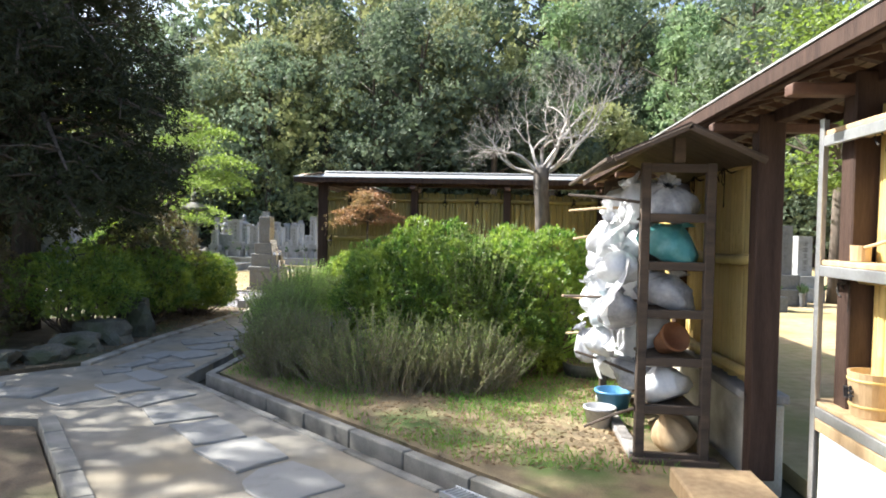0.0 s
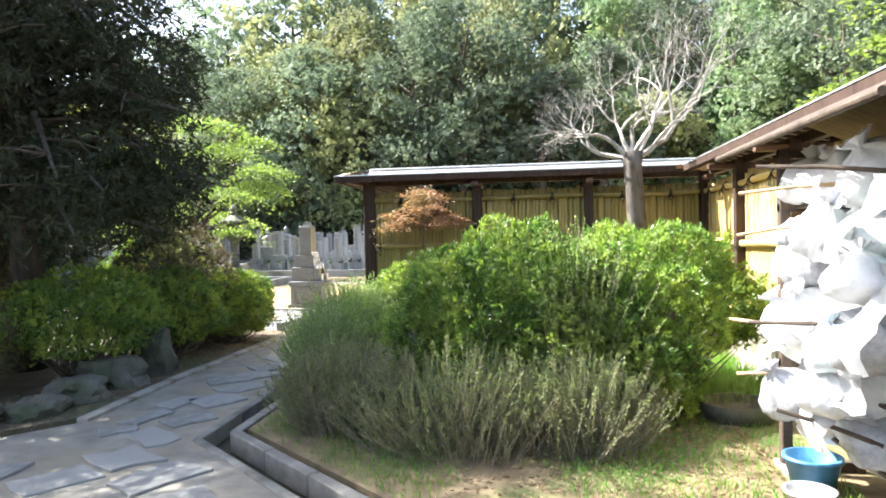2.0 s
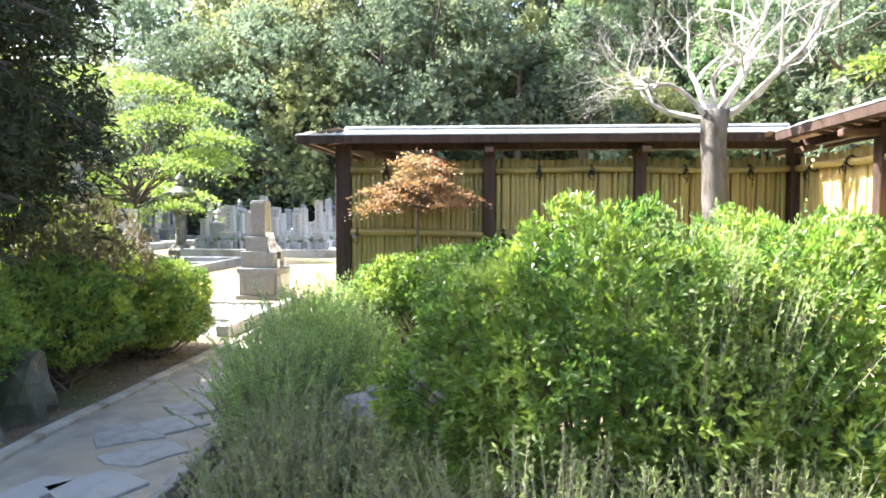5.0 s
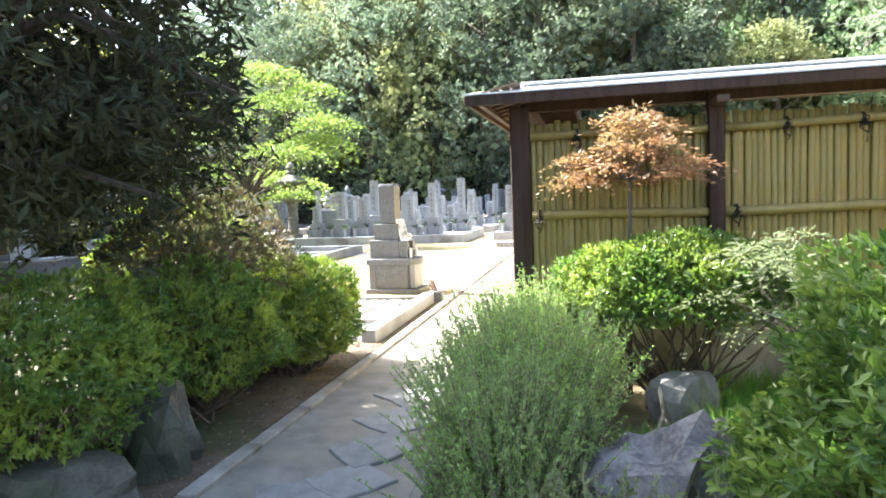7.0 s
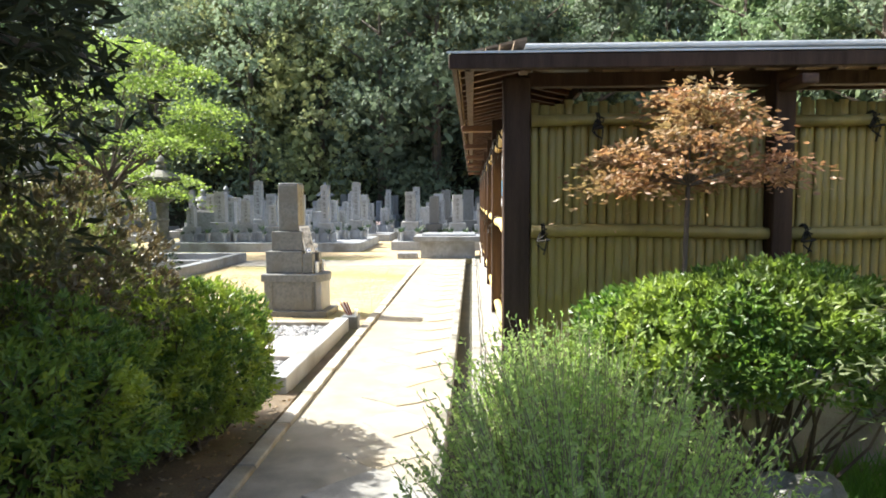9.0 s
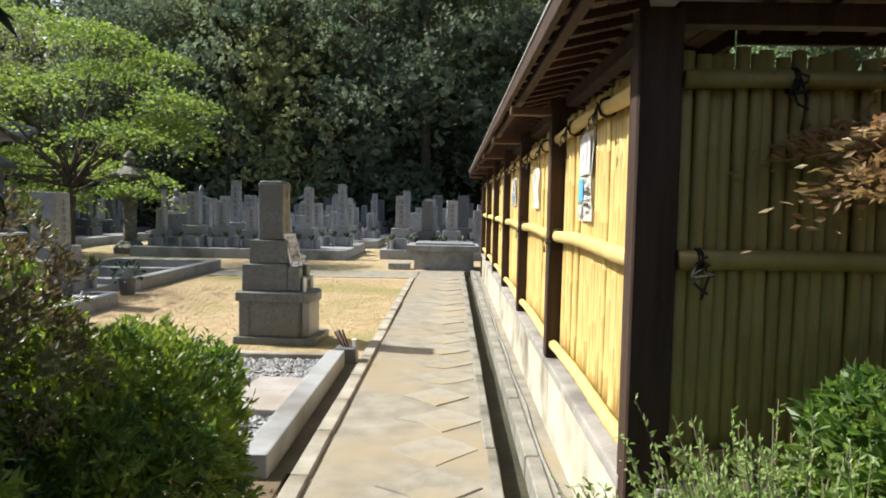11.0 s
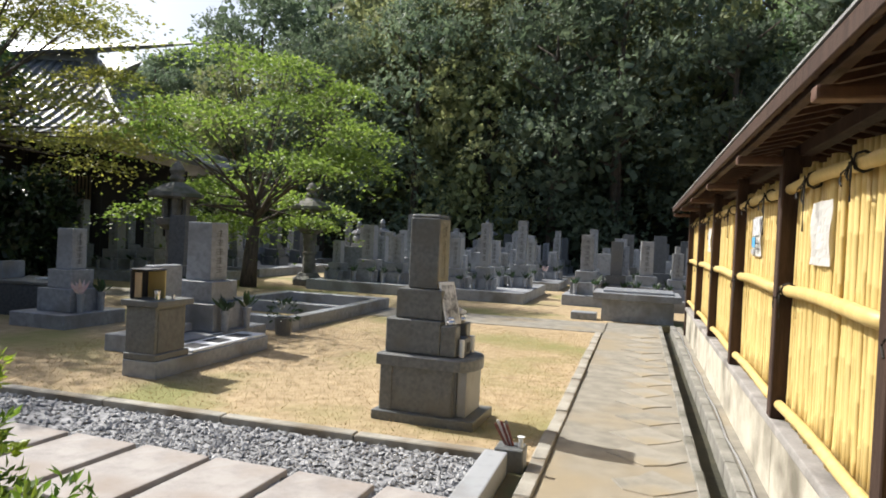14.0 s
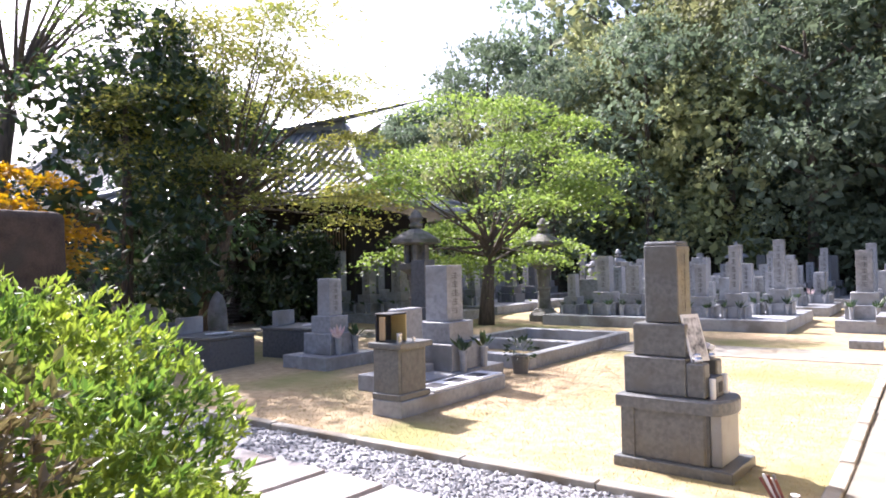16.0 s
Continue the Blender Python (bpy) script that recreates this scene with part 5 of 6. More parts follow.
# ---- gravel bed ----
patch("gravel_base", [(-12.5, 12.21), (-4.52, 12.21), (-4.52, 15.0), (-12.5, 15.0)], -0.12, 0.0, M_GRAVEL, "bed of small grey gravel", "gravel")
gr = np.random.default_rng(77)
N_ST = 9500
cx = np.stack([gr.uniform(-11.6, -4.54, N_ST), gr.uniform(12.25, 14.98, N_ST), np.full(N_ST, 0.012)], 1)
cx[:, 0] = np.where(gr.random(N_ST) < 0.35, gr.uniform(-7.5, -4.54, N_ST), cx[:, 0])
oct_v = np.array([(1, 0, 0), (0, 1, 0), (-1, 0, 0), (0, -1, 0), (0, 0, 0.75), (0, 0, -0.75)], float)
oct_f = np.array([(0, 1, 4), (1, 2, 4), (2, 3, 4), (3, 0, 4), (1, 0, 5), (2, 1, 5), (3, 2, 5), (0, 3, 5)])
ang = gr.uniform(0, 6.283, N_ST)
sz = gr.uniform(0.014, 0.030, (N_ST, 3)) * np.array([1.25, 0.85, 0.8])
lv = oct_v[None] * sz[:, None, :] * gr.uniform(0.75, 1.25, (N_ST, 6, 1))
ca, sa = np.cos(ang)[:, None], np.sin(ang)[:, None]
gx = np.stack([lv[:, :, 0] * ca - lv[:, :, 1] * sa, lv[:, :, 0] * sa + lv[:, :, 1] * ca, lv[:, :, 2] + gr.normal(size=(N_ST, 1)) * 0.2 * lv[:, :, 0]], 2) + cx[:, None, :]
M_STONES = leaf_material("gravel_stones", (0.11, 0.113, 0.122), (0.40, 0.40, 0.405), (0.27, 0.268, 0.265), 0.0, 0.8, 9.0)
tagged(link("gravel_stones", quads("gravel_stones", gx.reshape(-1, 3), (np.arange(N_ST)[:, None, None] * 6 + oct_f[None]).reshape(-1, 3)), M_STONES), "loose grey and white gravel stones", "gravel", kind="stuff")
steps = empty("stepping_slabs", (0, 0, 0), 0, "row of pinkish grey granite stepping slabs in gravel", "paving", kind="structure")
M_SLAB = material("slab_granite", (0.19, 0.17, 0.16), (0.33, 0.305, 0.285), 0.8, 8, 160, 0.25, per_piece=0.2, c3=(0.24, 0.20, 0.17), stain=2.2)
for i in range(9):
    x = -4.74 - 0.595 * i
    part("slab", box((-0.265, -0.46, -0.03), (0.265, 0.46, 0.06), 0.014), M_SLAB, steps, at=pose(x, 13.66 + 0.02 * i, 0, 0, 0, -4 + (i % 3)))

# stone incense holder on the kerb
vase = empty("incense_holder", (-4.36, 14.92, 0.03), 0, "small square stone holder with bundled sticks", "holder")
part("block", box((-0.10, -0.09, -0.09), (0.10, 0.09, 0.13), 0.01), M_GRANITE, vase)
for i in range(7):
    part("stick", tube([(-0.03 + 0.008 * i, 0.01 * (i % 3), 0.12), (-0.12 + 0.014 * i, 0.015 * (i % 3), 0.27 + 0.02 * (i % 2))], 0.009, 6), (M_RED, M_WHITE, M_GRAN3)[i % 3], vase)
part("cup", lathe([(0.018, 0), (0.016, 0.06), (0.026, 0.075)], 10), M_WHITE, vase, at=(0.07, -0.02, 0.13))

# ---- nearer graves ----
def lettering(parent, x, y, z0, z1, w, face="x", n=5, seed=0):
    """Carved characters too small to read, as a column of short bars."""
    r = np.random.default_rng(seed)
    bm = bmesh.new()
    step = (z1 - z0) / n
    for i in range(n):
        z = z0 + step * i
        for k in range(3):
            u0 = -w / 2 + 0.15 * w * r.random()
            u1 = w / 2 - 0.15 * w * r.random()
            zz = z + step * (0.15 + 0.25 * k)
            lo, hi = ((x, y + u0, zz), (x + 0.004, y + u1, zz + step * 0.09)) if face == "x" else ((x + u0, y - 0.004, zz), (x + u1, y, zz + step * 0.09))
            box(lo, hi, bm=bm)
        u = -0.1 * w + 0.2 * w * r.random()
        lo, hi = ((x, y + u, z + step * 0.1), (x + 0.004, y + u + 0.1 * w, z + step * 0.85)) if face == "x" else ((x + u, y - 0.004, z + step * 0.1), (x + u + 0.1 * w, y, z + step * 0.85))
        box(lo, hi, bm=bm)
    return part("lettering", bm, M_GRAN3, parent)


grave_monument((-5.26, 15.98, 0.0), -3)


def offering_stand():
    ob = empty("offering_stand", (-8.42, 16.06, 0), 0, "grey granite offering stand with a glass lantern", "grave")
    part("footing", box((-0.2, 0.0, -0.02), (0.22, 2.15, 0.17), 0.01), M_GRAN2, ob)
    part("pedestal", box((-0.19, 0.02, 0.172), (0.17, 0.5, 0.72), 0.008), M_GRANITE, ob)
    part("inset", box((0.171, 0.06, 0.22), (0.178, 0.46, 0.69), 0.003), M_GRAN3, ob)
    part("skirting", box((-0.195, 0.0, 0.172), (0.2, 0.54, 0.24), 0.008), M_GRANITE, ob)
    part("top_slab", box((-0.23, -0.02, 0.722), (0.23, 0.56, 0.785), 0.012), M_GRANITE, ob)
    part("white_slab", box((-0.17, 0.62, 0.172), (0.2, 2.12, 0.20), 0.006), M_BAG, ob)
    for k in range(3):
        part("recess", box((-0.1, 0.74 + 0.45 * k, 0.202), (0.13, 1.0 + 0.45 * k, 0.206)), M_INK, ob)
    lan = part("lantern_case", box((-0.19, 0.06, 0.787), (-0.17, 0.32, 1.08), 0.004), M_INK, ob)
    part("case_top", box((-0.19, 0.06, 1.082), (0.05, 0.32, 1.1), 0.004), M_INK, lan)
    part("case_back", box((-0.165, 0.3, 0.787), (0.05, 0.318, 1.08), 0.003), M_BAMBOO, lan)
    part("candle_panel", box((-0.15, 0.08, 0.80), (-0.07, 0.10, 1.06), 0.004), M_PALEWOOD, lan)
    part("steel_cup", lathe([(0.03, 0), (0.028, 0.09), (0.042, 0.1), (0.036, 0.1), (0.022, 0.02), (0.0004, 0.02)], 16), M_CHROME, ob, at=(0.08, 0.15, 0.786))
    part("small_cup", lathe([(0.018, 0), (0.02, 0.05), (0.0004, 0.05)], 12), M_CHROME, ob, at=(0.16, 0.3, 0.786))
    return ob


offering_stand()


def tiered_grave(name, at, rz, tiers, shaft, mat, label, vases=True, platform=None, letter=True, group="", seed=0):
    """Stacked square blocks with a shaft; its face looks along local +x."""
    ob = empty(name, at, rz, label, "gravestone", group)
    z = 0.0
    if platform:
        a, b, h = platform
        part("platform", box((-a / 2, -b / 2, -0.02), (a / 2, b / 2, h), 0.01), mat, ob)
        z = h
    for w, h in tiers:
        part("tier", box((-w / 2, -w / 2, z + 0.001), (w / 2, w / 2, z + h), 0.008), mat, ob)
        z += h
    sw, sh = shaft
    part("shaft", box((-sw / 2, -sw / 2, z + 0.001), (sw / 2, sw / 2, z + sh), 0.012, 0.97), mat, ob)
    if letter:
        lettering(ob, sw / 2 * 0.985 + 0.001, 0, z + sh * 0.12, z + sh * 0.9, sw * 0.4, seed=seed)
    if vases:
        w0 = tiers[0][0]
        zb = platform[2] if platform else 0.0
        for s in (-1, 1):
            v = part("flower_vase", lathe([(0.045, 0), (0.05, 0.2), (0.065, 0.28), (0.05, 0.28), (0.0005, 0.2)], 10), mat, ob, at=(w0 / 2 + 0.08, s * w0 * 0.32, zb))
            part("sprig", sprig(seed + s), L_DARK if seed % 2 or s > 0 else M_FLOWER, v, at=(0, 0, 0.25))
    return ob


def sprig(seed):
    r = np.random.default_rng(seed + 500)
    bm = bmesh.new()
    for k in range(16):
        d = Vector((r.normal() * 0.5, r.normal() * 0.5, 1.0)).normalized()
        a = d.orthogonal().normalized() * 0.022
        p = d * 0.08 * r.random()
        q = d * (0.15 + 0.14 * r.random())
        m = p.lerp(q, 0.55)
        bm.faces.new([bm.verts.new(c) for c in (p, m + a, q, m - a)])
    return bm


tiered_grave("gravestone", (-9.2, 18.25, 0.2), 0, [(0.80, 0.36), (0.58, 0.28)], (0.38, 0.78), M_GRAN2, "pale granite gravestone with carved characters", seed=1)
plat = tagged(part("grave_platform", box((-9.8, 17.1, -0.02), (-8.7, 19.0, 0.2), 0.012), M_GRAN2, None, "low granite platform under two gravestones"), category="platform")
slab = empty("slab_gravestone", (-9.3, 17.5, 0.2), 0, "upright rounded granite slab gravestone", "gravestone")
part("foot", box((-0.16, -0.35, 0.0), (0.2, 0.35, 0.10), 0.01), M_GRAN2, slab)
part("slab", box((-0.075, -0.28, 0.101), (0.075, 0.28, 0.86), 0.03), M_GRAN2, slab)
tiered_grave("gravestone", (-11.85, 18.62, 0.0), 0, [(0.62, 0.34), (0.44, 0.28)], (0.29, 0.62), M_GRAN2, "slender granite gravestone with flower vases on a platform", platform=(1.0, 1.2, 0.2), seed=2)
tiered_grave("gravestone", (-12.0, 21.4, 0.0), 0, [(0.7, 0.3), (0.52, 0.3)], (0.36, 0.95), M_GRAN3, "dark granite gravestone with carved characters", platform=(1.1, 1.2, 0.2), seed=3)
kf = empty("kerbed_plot", (-8.65, 19.7, 0), 0, "empty grave plot framed with pale granite kerbs", "grave plot")
for lo, hi in (((-2.45, 0, -0.02), (0, 0.22, 0.21)), ((-2.45, 3.98, -0.02), (0, 4.2, 0.21)), ((-0.2, 0.222, -0.02), (0, 3.978, 0.21)), ((-2.45, 0.222, -0.02), (-2.25, 3.978, 0.21)), ((-2.248, 2.0, -0.02), (-0.202, 2.18, 0.205))):
    part("kerb", box(lo, hi, 0.01), M_GRAN2, kf)
for i, (x, y, a, b, h) in enumerate([(-13.6, 17.5, 1.1, 1.0, 0.48), (-14.6, 16.6, 0.9, 1.0, 0.42), (-13.2, 19.3, 1.2, 1.0, 0.5), (-16.2, 18.2, 1.4, 0.7, 0.5)]):
    g = empty("box_grave", (x, y, 0), 8, "low dark granite box grave with a pale plate", "grave", "box graves")
    part("body", box((-a / 2, -b / 2, -0.02), (a / 2, b / 2, h), 0.01), M_GRAN3, g)
    part("lid", box((-a / 2 - 0.02, -b / 2 - 0.02, h + 0.001), (a / 2 + 0.02, b / 2 + 0.02, h + 0.05), 0.008), M_GRANITE, g)
    part("plate", box((0.05, -0.14, h + 0.052), (0.4, 0.14, h + 0.075), 0.004), M_BAG if i != 3 else M_GRAN2, g, at=pose(0, 0, 0, 0, -3, 10))
    part("headstone", box((-a / 2 + 0.02, -0.25, h + 0.051), (-a / 2 + 0.14, 0.25, h + 0.33), 0.012), M_GRAN2, g)
rs = part("round_topped_stone", boulder((0.27, 0.16, 0.62), 9, 0.06, 3), M_OLDSTONE, None, "upright round-topped memorial stone", (-15.3, 18.9, 0.55), True)
tagged(rs, category="gravestone")
fp = empty("flower_pot", (-8.62, 19.35, 0), 0, "dark pot of wilted flowers on the lawn", "pot")
part("tub", lathe([(0.11, 0), (0.14, 0.26), (0.12, 0.26), (0.1, 0.05), (0.0005, 0.05)], 16), M_GRAN3, fp)
b_, d_ = shell_points(90, (0.2, 0.2, 0.18), 4)
tagged(link("flower_cluster", leaf_mesh("flower_cluster", b_ + np.array([0, 0, 0.32]), d_, 0.09, 0.04), L_DARK, fp), kind="stuff")

# tomb table at the end of the path
tb = empty("stone_table", (-3.55, 25.3, 0), 0, "low pale granite tomb table with a thick top", "grave")
part("body", box((-0.72, -0.55, -0.02), (0.72, 0.5, 0.44), 0.012), M_GRAN2, tb)
part("top", box((-0.9, -0.7, 0.441), (0.85, 0.62, 0.58), 0.015), M_GRAN2, tb)
for k in range(4):
    part("bar", box((-0.7, -0.45 + 0.26 * k, 0.581), (0.72, -0.33 + 0.26 * k, 0.635), 0.01), M_GRAN2, tb)
tagged(part("step_stone", box((-4.88, 24.6, -0.02), (-4.36, 25.0, 0.14), 0.02), M_GRAN2, None, "flat step stone beside the tomb table"), category="stone")

# stone lanterns
def stone_lantern(at, h, label):
    ob = empty("stone_lantern", at, 0, label, "stone lantern", "stone lanterns")
    k = h / 2.9
    def P(name, prof, z, n=16):
        return part(name, lathe([(r * k, zz * k) for r, zz in prof], n), M_OLDSTONE, ob, at=(0, 0, z * k))
    P("base", [(0.5, -0.05), (0.5, 0.16), (0.36, 0.26), (0.3, 0.34)], 0, 6)
    P("shaft", [(0.2, 0), (0.17, 0.5), (0.2, 0.56), (0.17, 0.62), (0.2, 1.1)], 0.34)
    P("platform", [(0.22, 0), (0.42, 0.12), (0.44, 0.24), (0.3, 0.27)], 1.44, 6)
    for i in range(6):
        a = i * math.pi / 3
        part("fire_box_pier", box((-0.05 * k, -0.05 * k, 0), (0.05 * k, 0.05 * k, 0.4 * k), 0.01), M_OLDSTONE, ob, at=pose(0.24 * k * math.cos(a), 0.24 * k * math.sin(a), 1.71 * k, 0, 0, i * 60))
    P("fire_box_core", [(0.14, 0), (0.14, 0.38)], 1.71, 6)
    P("roof", [(0.3, 0), (0.62, 0.04), (0.6, 0.12), (0.32, 0.28), (0.14, 0.36)], 2.11, 6)
    P("finial", [(0.1, 0), (0.16, 0.08), (0.12, 0.16), (0.17, 0.26), (0.1, 0.38), (0.01, 0.46)], 2.46)
    return ob


stone_lantern((-13.1, 22.6, 0), 2.9, "tall weathered stone lantern beside the graves")
stone_lantern((-12.75, 28.1, 0), 2.95, "stone lantern with a six-sided roof among the graves")

# ---- rows of graves ----
def slim_grave(label, tiers, shaft, mat, name="gravestone"):
    return tiered_grave(name, (0, 0, -300), -90, tiers, shaft, mat, label, True, None, True, "rows of graves", int(shaft[1] * 100))


def five_ring(label):
    ob = empty("five_ring_tomb", (0, 0, -300), 0, label, "gravestone", "rows of graves")
    part("plinth", box((-0.4, -0.4, -0.02), (0.4, 0.4, 0.5), 0.01), M_GRAN2, ob)
    part("cube", box((-0.3, -0.3, 0.501), (0.3, 0.3, 1.0), 0.01), M_GRAN2, ob)
    part("ball", lathe([(0.18, 0), (0.3, 0.12), (0.3, 0.3), (0.2, 0.42)], 16), M_GRAN2, ob, at=(0, 0, 1.0), smooth=True)
    part("roof", lathe([(0.26, 0), (0.46, 0.05), (0.45, 0.1), (0.22, 0.24), (0.1, 0.3)], 4), M_GRAN2, ob, at=(0, 0, 1.42))
    part("bowl", lathe([(0.08, 0), (0.16, 0.06), (0.17, 0.12), (0.06, 0.13)], 14), M_GRAN2, ob, at=(0, 0, 1.72))
    part("jewel", lathe([(0.06, 0), (0.13, 0.08), (0.1, 0.18), (0.01, 0.28)], 14), M_GRAN2, ob, at=(0, 0, 1.85))
    return ob


def slab_grave(label):
    ob = empty("slab_gravestone", (0, 0, -300), 0, label, "gravestone", "rows of graves")
    part("foot", box((-0.5, -0.3, -0.02), (0.5, 0.3, 0.3), 0.012), M_GRAN3, ob)
    part("slab", box((-0.42, -0.09, 0.301), (0.42, 0.09, 0.98), 0.025), M_GRAN2, ob)
    return ob


PROTO = [slim_grave("pale granite gravestone on stacked blocks", [(0.78, 0.32), (0.56, 0.28)], (0.34, 0.95), M_GRAN2), slim_grave("weathered grey gravestone on stacked blocks", [(0.7, 0.3), (0.5, 0.26)], (0.3, 0.75), M_GRAN2),
         slim_grave("dark polished gravestone on stacked blocks", [(0.82, 0.34), (0.6, 0.3)], (0.36, 1.05), M_GRAN3), slim_grave("tall slender pale gravestone", [(0.6, 0.3), (0.44, 0.34)], (0.26, 1.25), M_GRAN2),
         slim_grave("short old grey gravestone", [(0.6, 0.26)], (0.32, 0.7), M_GRAN2), five_ring("pale stone tomb of stacked rounded pieces"), slab_grave("wide low slab gravestone")]
gr2 = np.random.default_rng(19)
placed = set()


def put_grave(k, x, y, z=0.0, s=1.0):
    m = pose(x, y, z, 0, 0, (-90 if k < 5 else 0) + gr2.normal() * 2.5)
    if k in placed:
        o = copy_thing(PROTO[k], m)
    else:
        placed.add(k)
        o = PROTO[k]
        o.matrix_basis = m
    o.scale = (s, s, s)
    return o


def terrace(x0, x1, y0, y1, h, rows, step, seed):
    tagged(part("grave_terrace", box((x0, y0, -0.1), (x1, y1, h), 0.015), M_GRAN2, None, "low granite-kerbed terrace carrying a block of graves"), category="terrace")
    r = np.random.default_rng(seed)
    for j in range(rows):
        y = y0 + 0.75 + (y1 - y0 - 1.3) * j / max(1, rows - 1)
        x = x0 + 0.55
        while x < x1 - 0.4:
            k = int(r.choice(7, p=[0.32, 0.25, 0.12, 0.13, 0.11, 0.0, 0.07]))
            put_grave(k, x, y + r.normal() * 0.08, h, 0.78 + 0.26 * r.random())
            x += step * (0.9 + 0.3 * r.random())


terrace(-12.2, -6.25, 26.9, 31.0, 0.26, 3, 0.8, 1)
terrace(-5.4, -0.5, 27.6, 31.0, 0.26, 3, 0.8, 2)
terrace(-13.5, -6.0, 32.2, 35.2, 0.25, 2, 0.8, 3)
terrace(-5.2, 0.5, 32.2, 35.2, 0.25, 2, 0.8, 4)
terrace(-16.0, -5.5, 36.2, 39.6, 0.28, 3, 0.8, 5)
terrace(-4.8, 1.5, 36.2, 39.6, 0.28, 3, 0.8, 6)
terrace(-20.5, -15.2, 29.5, 35.0, 0.26, 3, 1.1, 7)
terrace(-27.0, -17.2, 36.2, 39.4, 0.3, 3, 1.0, 8)
terrace(-20.5, -15.0, 25.2, 28.2, 0.26, 2, 1.05, 9)
put_grave(5, -9.9, 39.0, 0.28, 1.0)
put_grave(5, -13.7, 36.3, 0.28, 0.9)
put_grave(5, -14.9, 36.7, 0.28, 0.85)
for x, y, k, s in ((6.6, 16.0, 2, 1.05), (7.5, 17.0, 0, 1.0), (8.6, 16.4, 1, 1.0), (6.2, 18.5, 3, 0.9), (7.0, 20.0, 0, 1.0), (8.4, 19.5, 6, 1.0), (9.6, 18.2, 0, 1.0), (5.6, 14.6, 6, 1.0), (9.0, 22.0, 1, 1.0), (10.5, 21.0, 3, 1.0)):
    put_grave(k, x, y, 0.0, s)

# ---- temple hall ----
hall = empty("temple_hall", (-18.8, 26.5, 0), 18, "dark wooden temple hall with a tiled roof", "temple")
part("podium", box((-9.2, -0.6, -0.1), (0.6, 8, 0.5), 0.02), M_OLDSTONE, hall)
part("body", box((-8.6, 0.0, 0.5), (0.0, 7.4, 3.7), 0.01), M_PLASTER, hall)
for x in (-8.6, -6.45, -4.3, -2.15, 0.0):
    part("pillar", lathe([(0.14, 0), (0.14, 3.3)], 12), M_PLASTER, hall, at=(x, -0.12, 0.5))
for x in (-5.3, -3.1, -0.95):
    w = part("lattice_window", box((-0.8, -0.05, 1.9), (0.8, 0.0, 2.9), 0.01), M_PLASTER, hall, at=(x, 0, 0))
    for k in range(15):
        part("bar", box((-0.75 + k * 0.105, -0.09, 1.95), (-0.71 + k * 0.105, -0.051, 2.85)), M_BATTEN, w)
part("beam", box((-9.0, -0.2, 3.5), (0.4, 0.0, 3.75), 0.01), M_PLASTER, hall)
for k in range(6):
    part("step", box((-6.0, -0.6 - 0.3 * (6 - k) + 0.28, -0.05), (-3.0, -0.6 - 0.3 * (5 - k) + 0.28, 0.085 * (k + 1)), 0.006), M_PLASTER, hall)


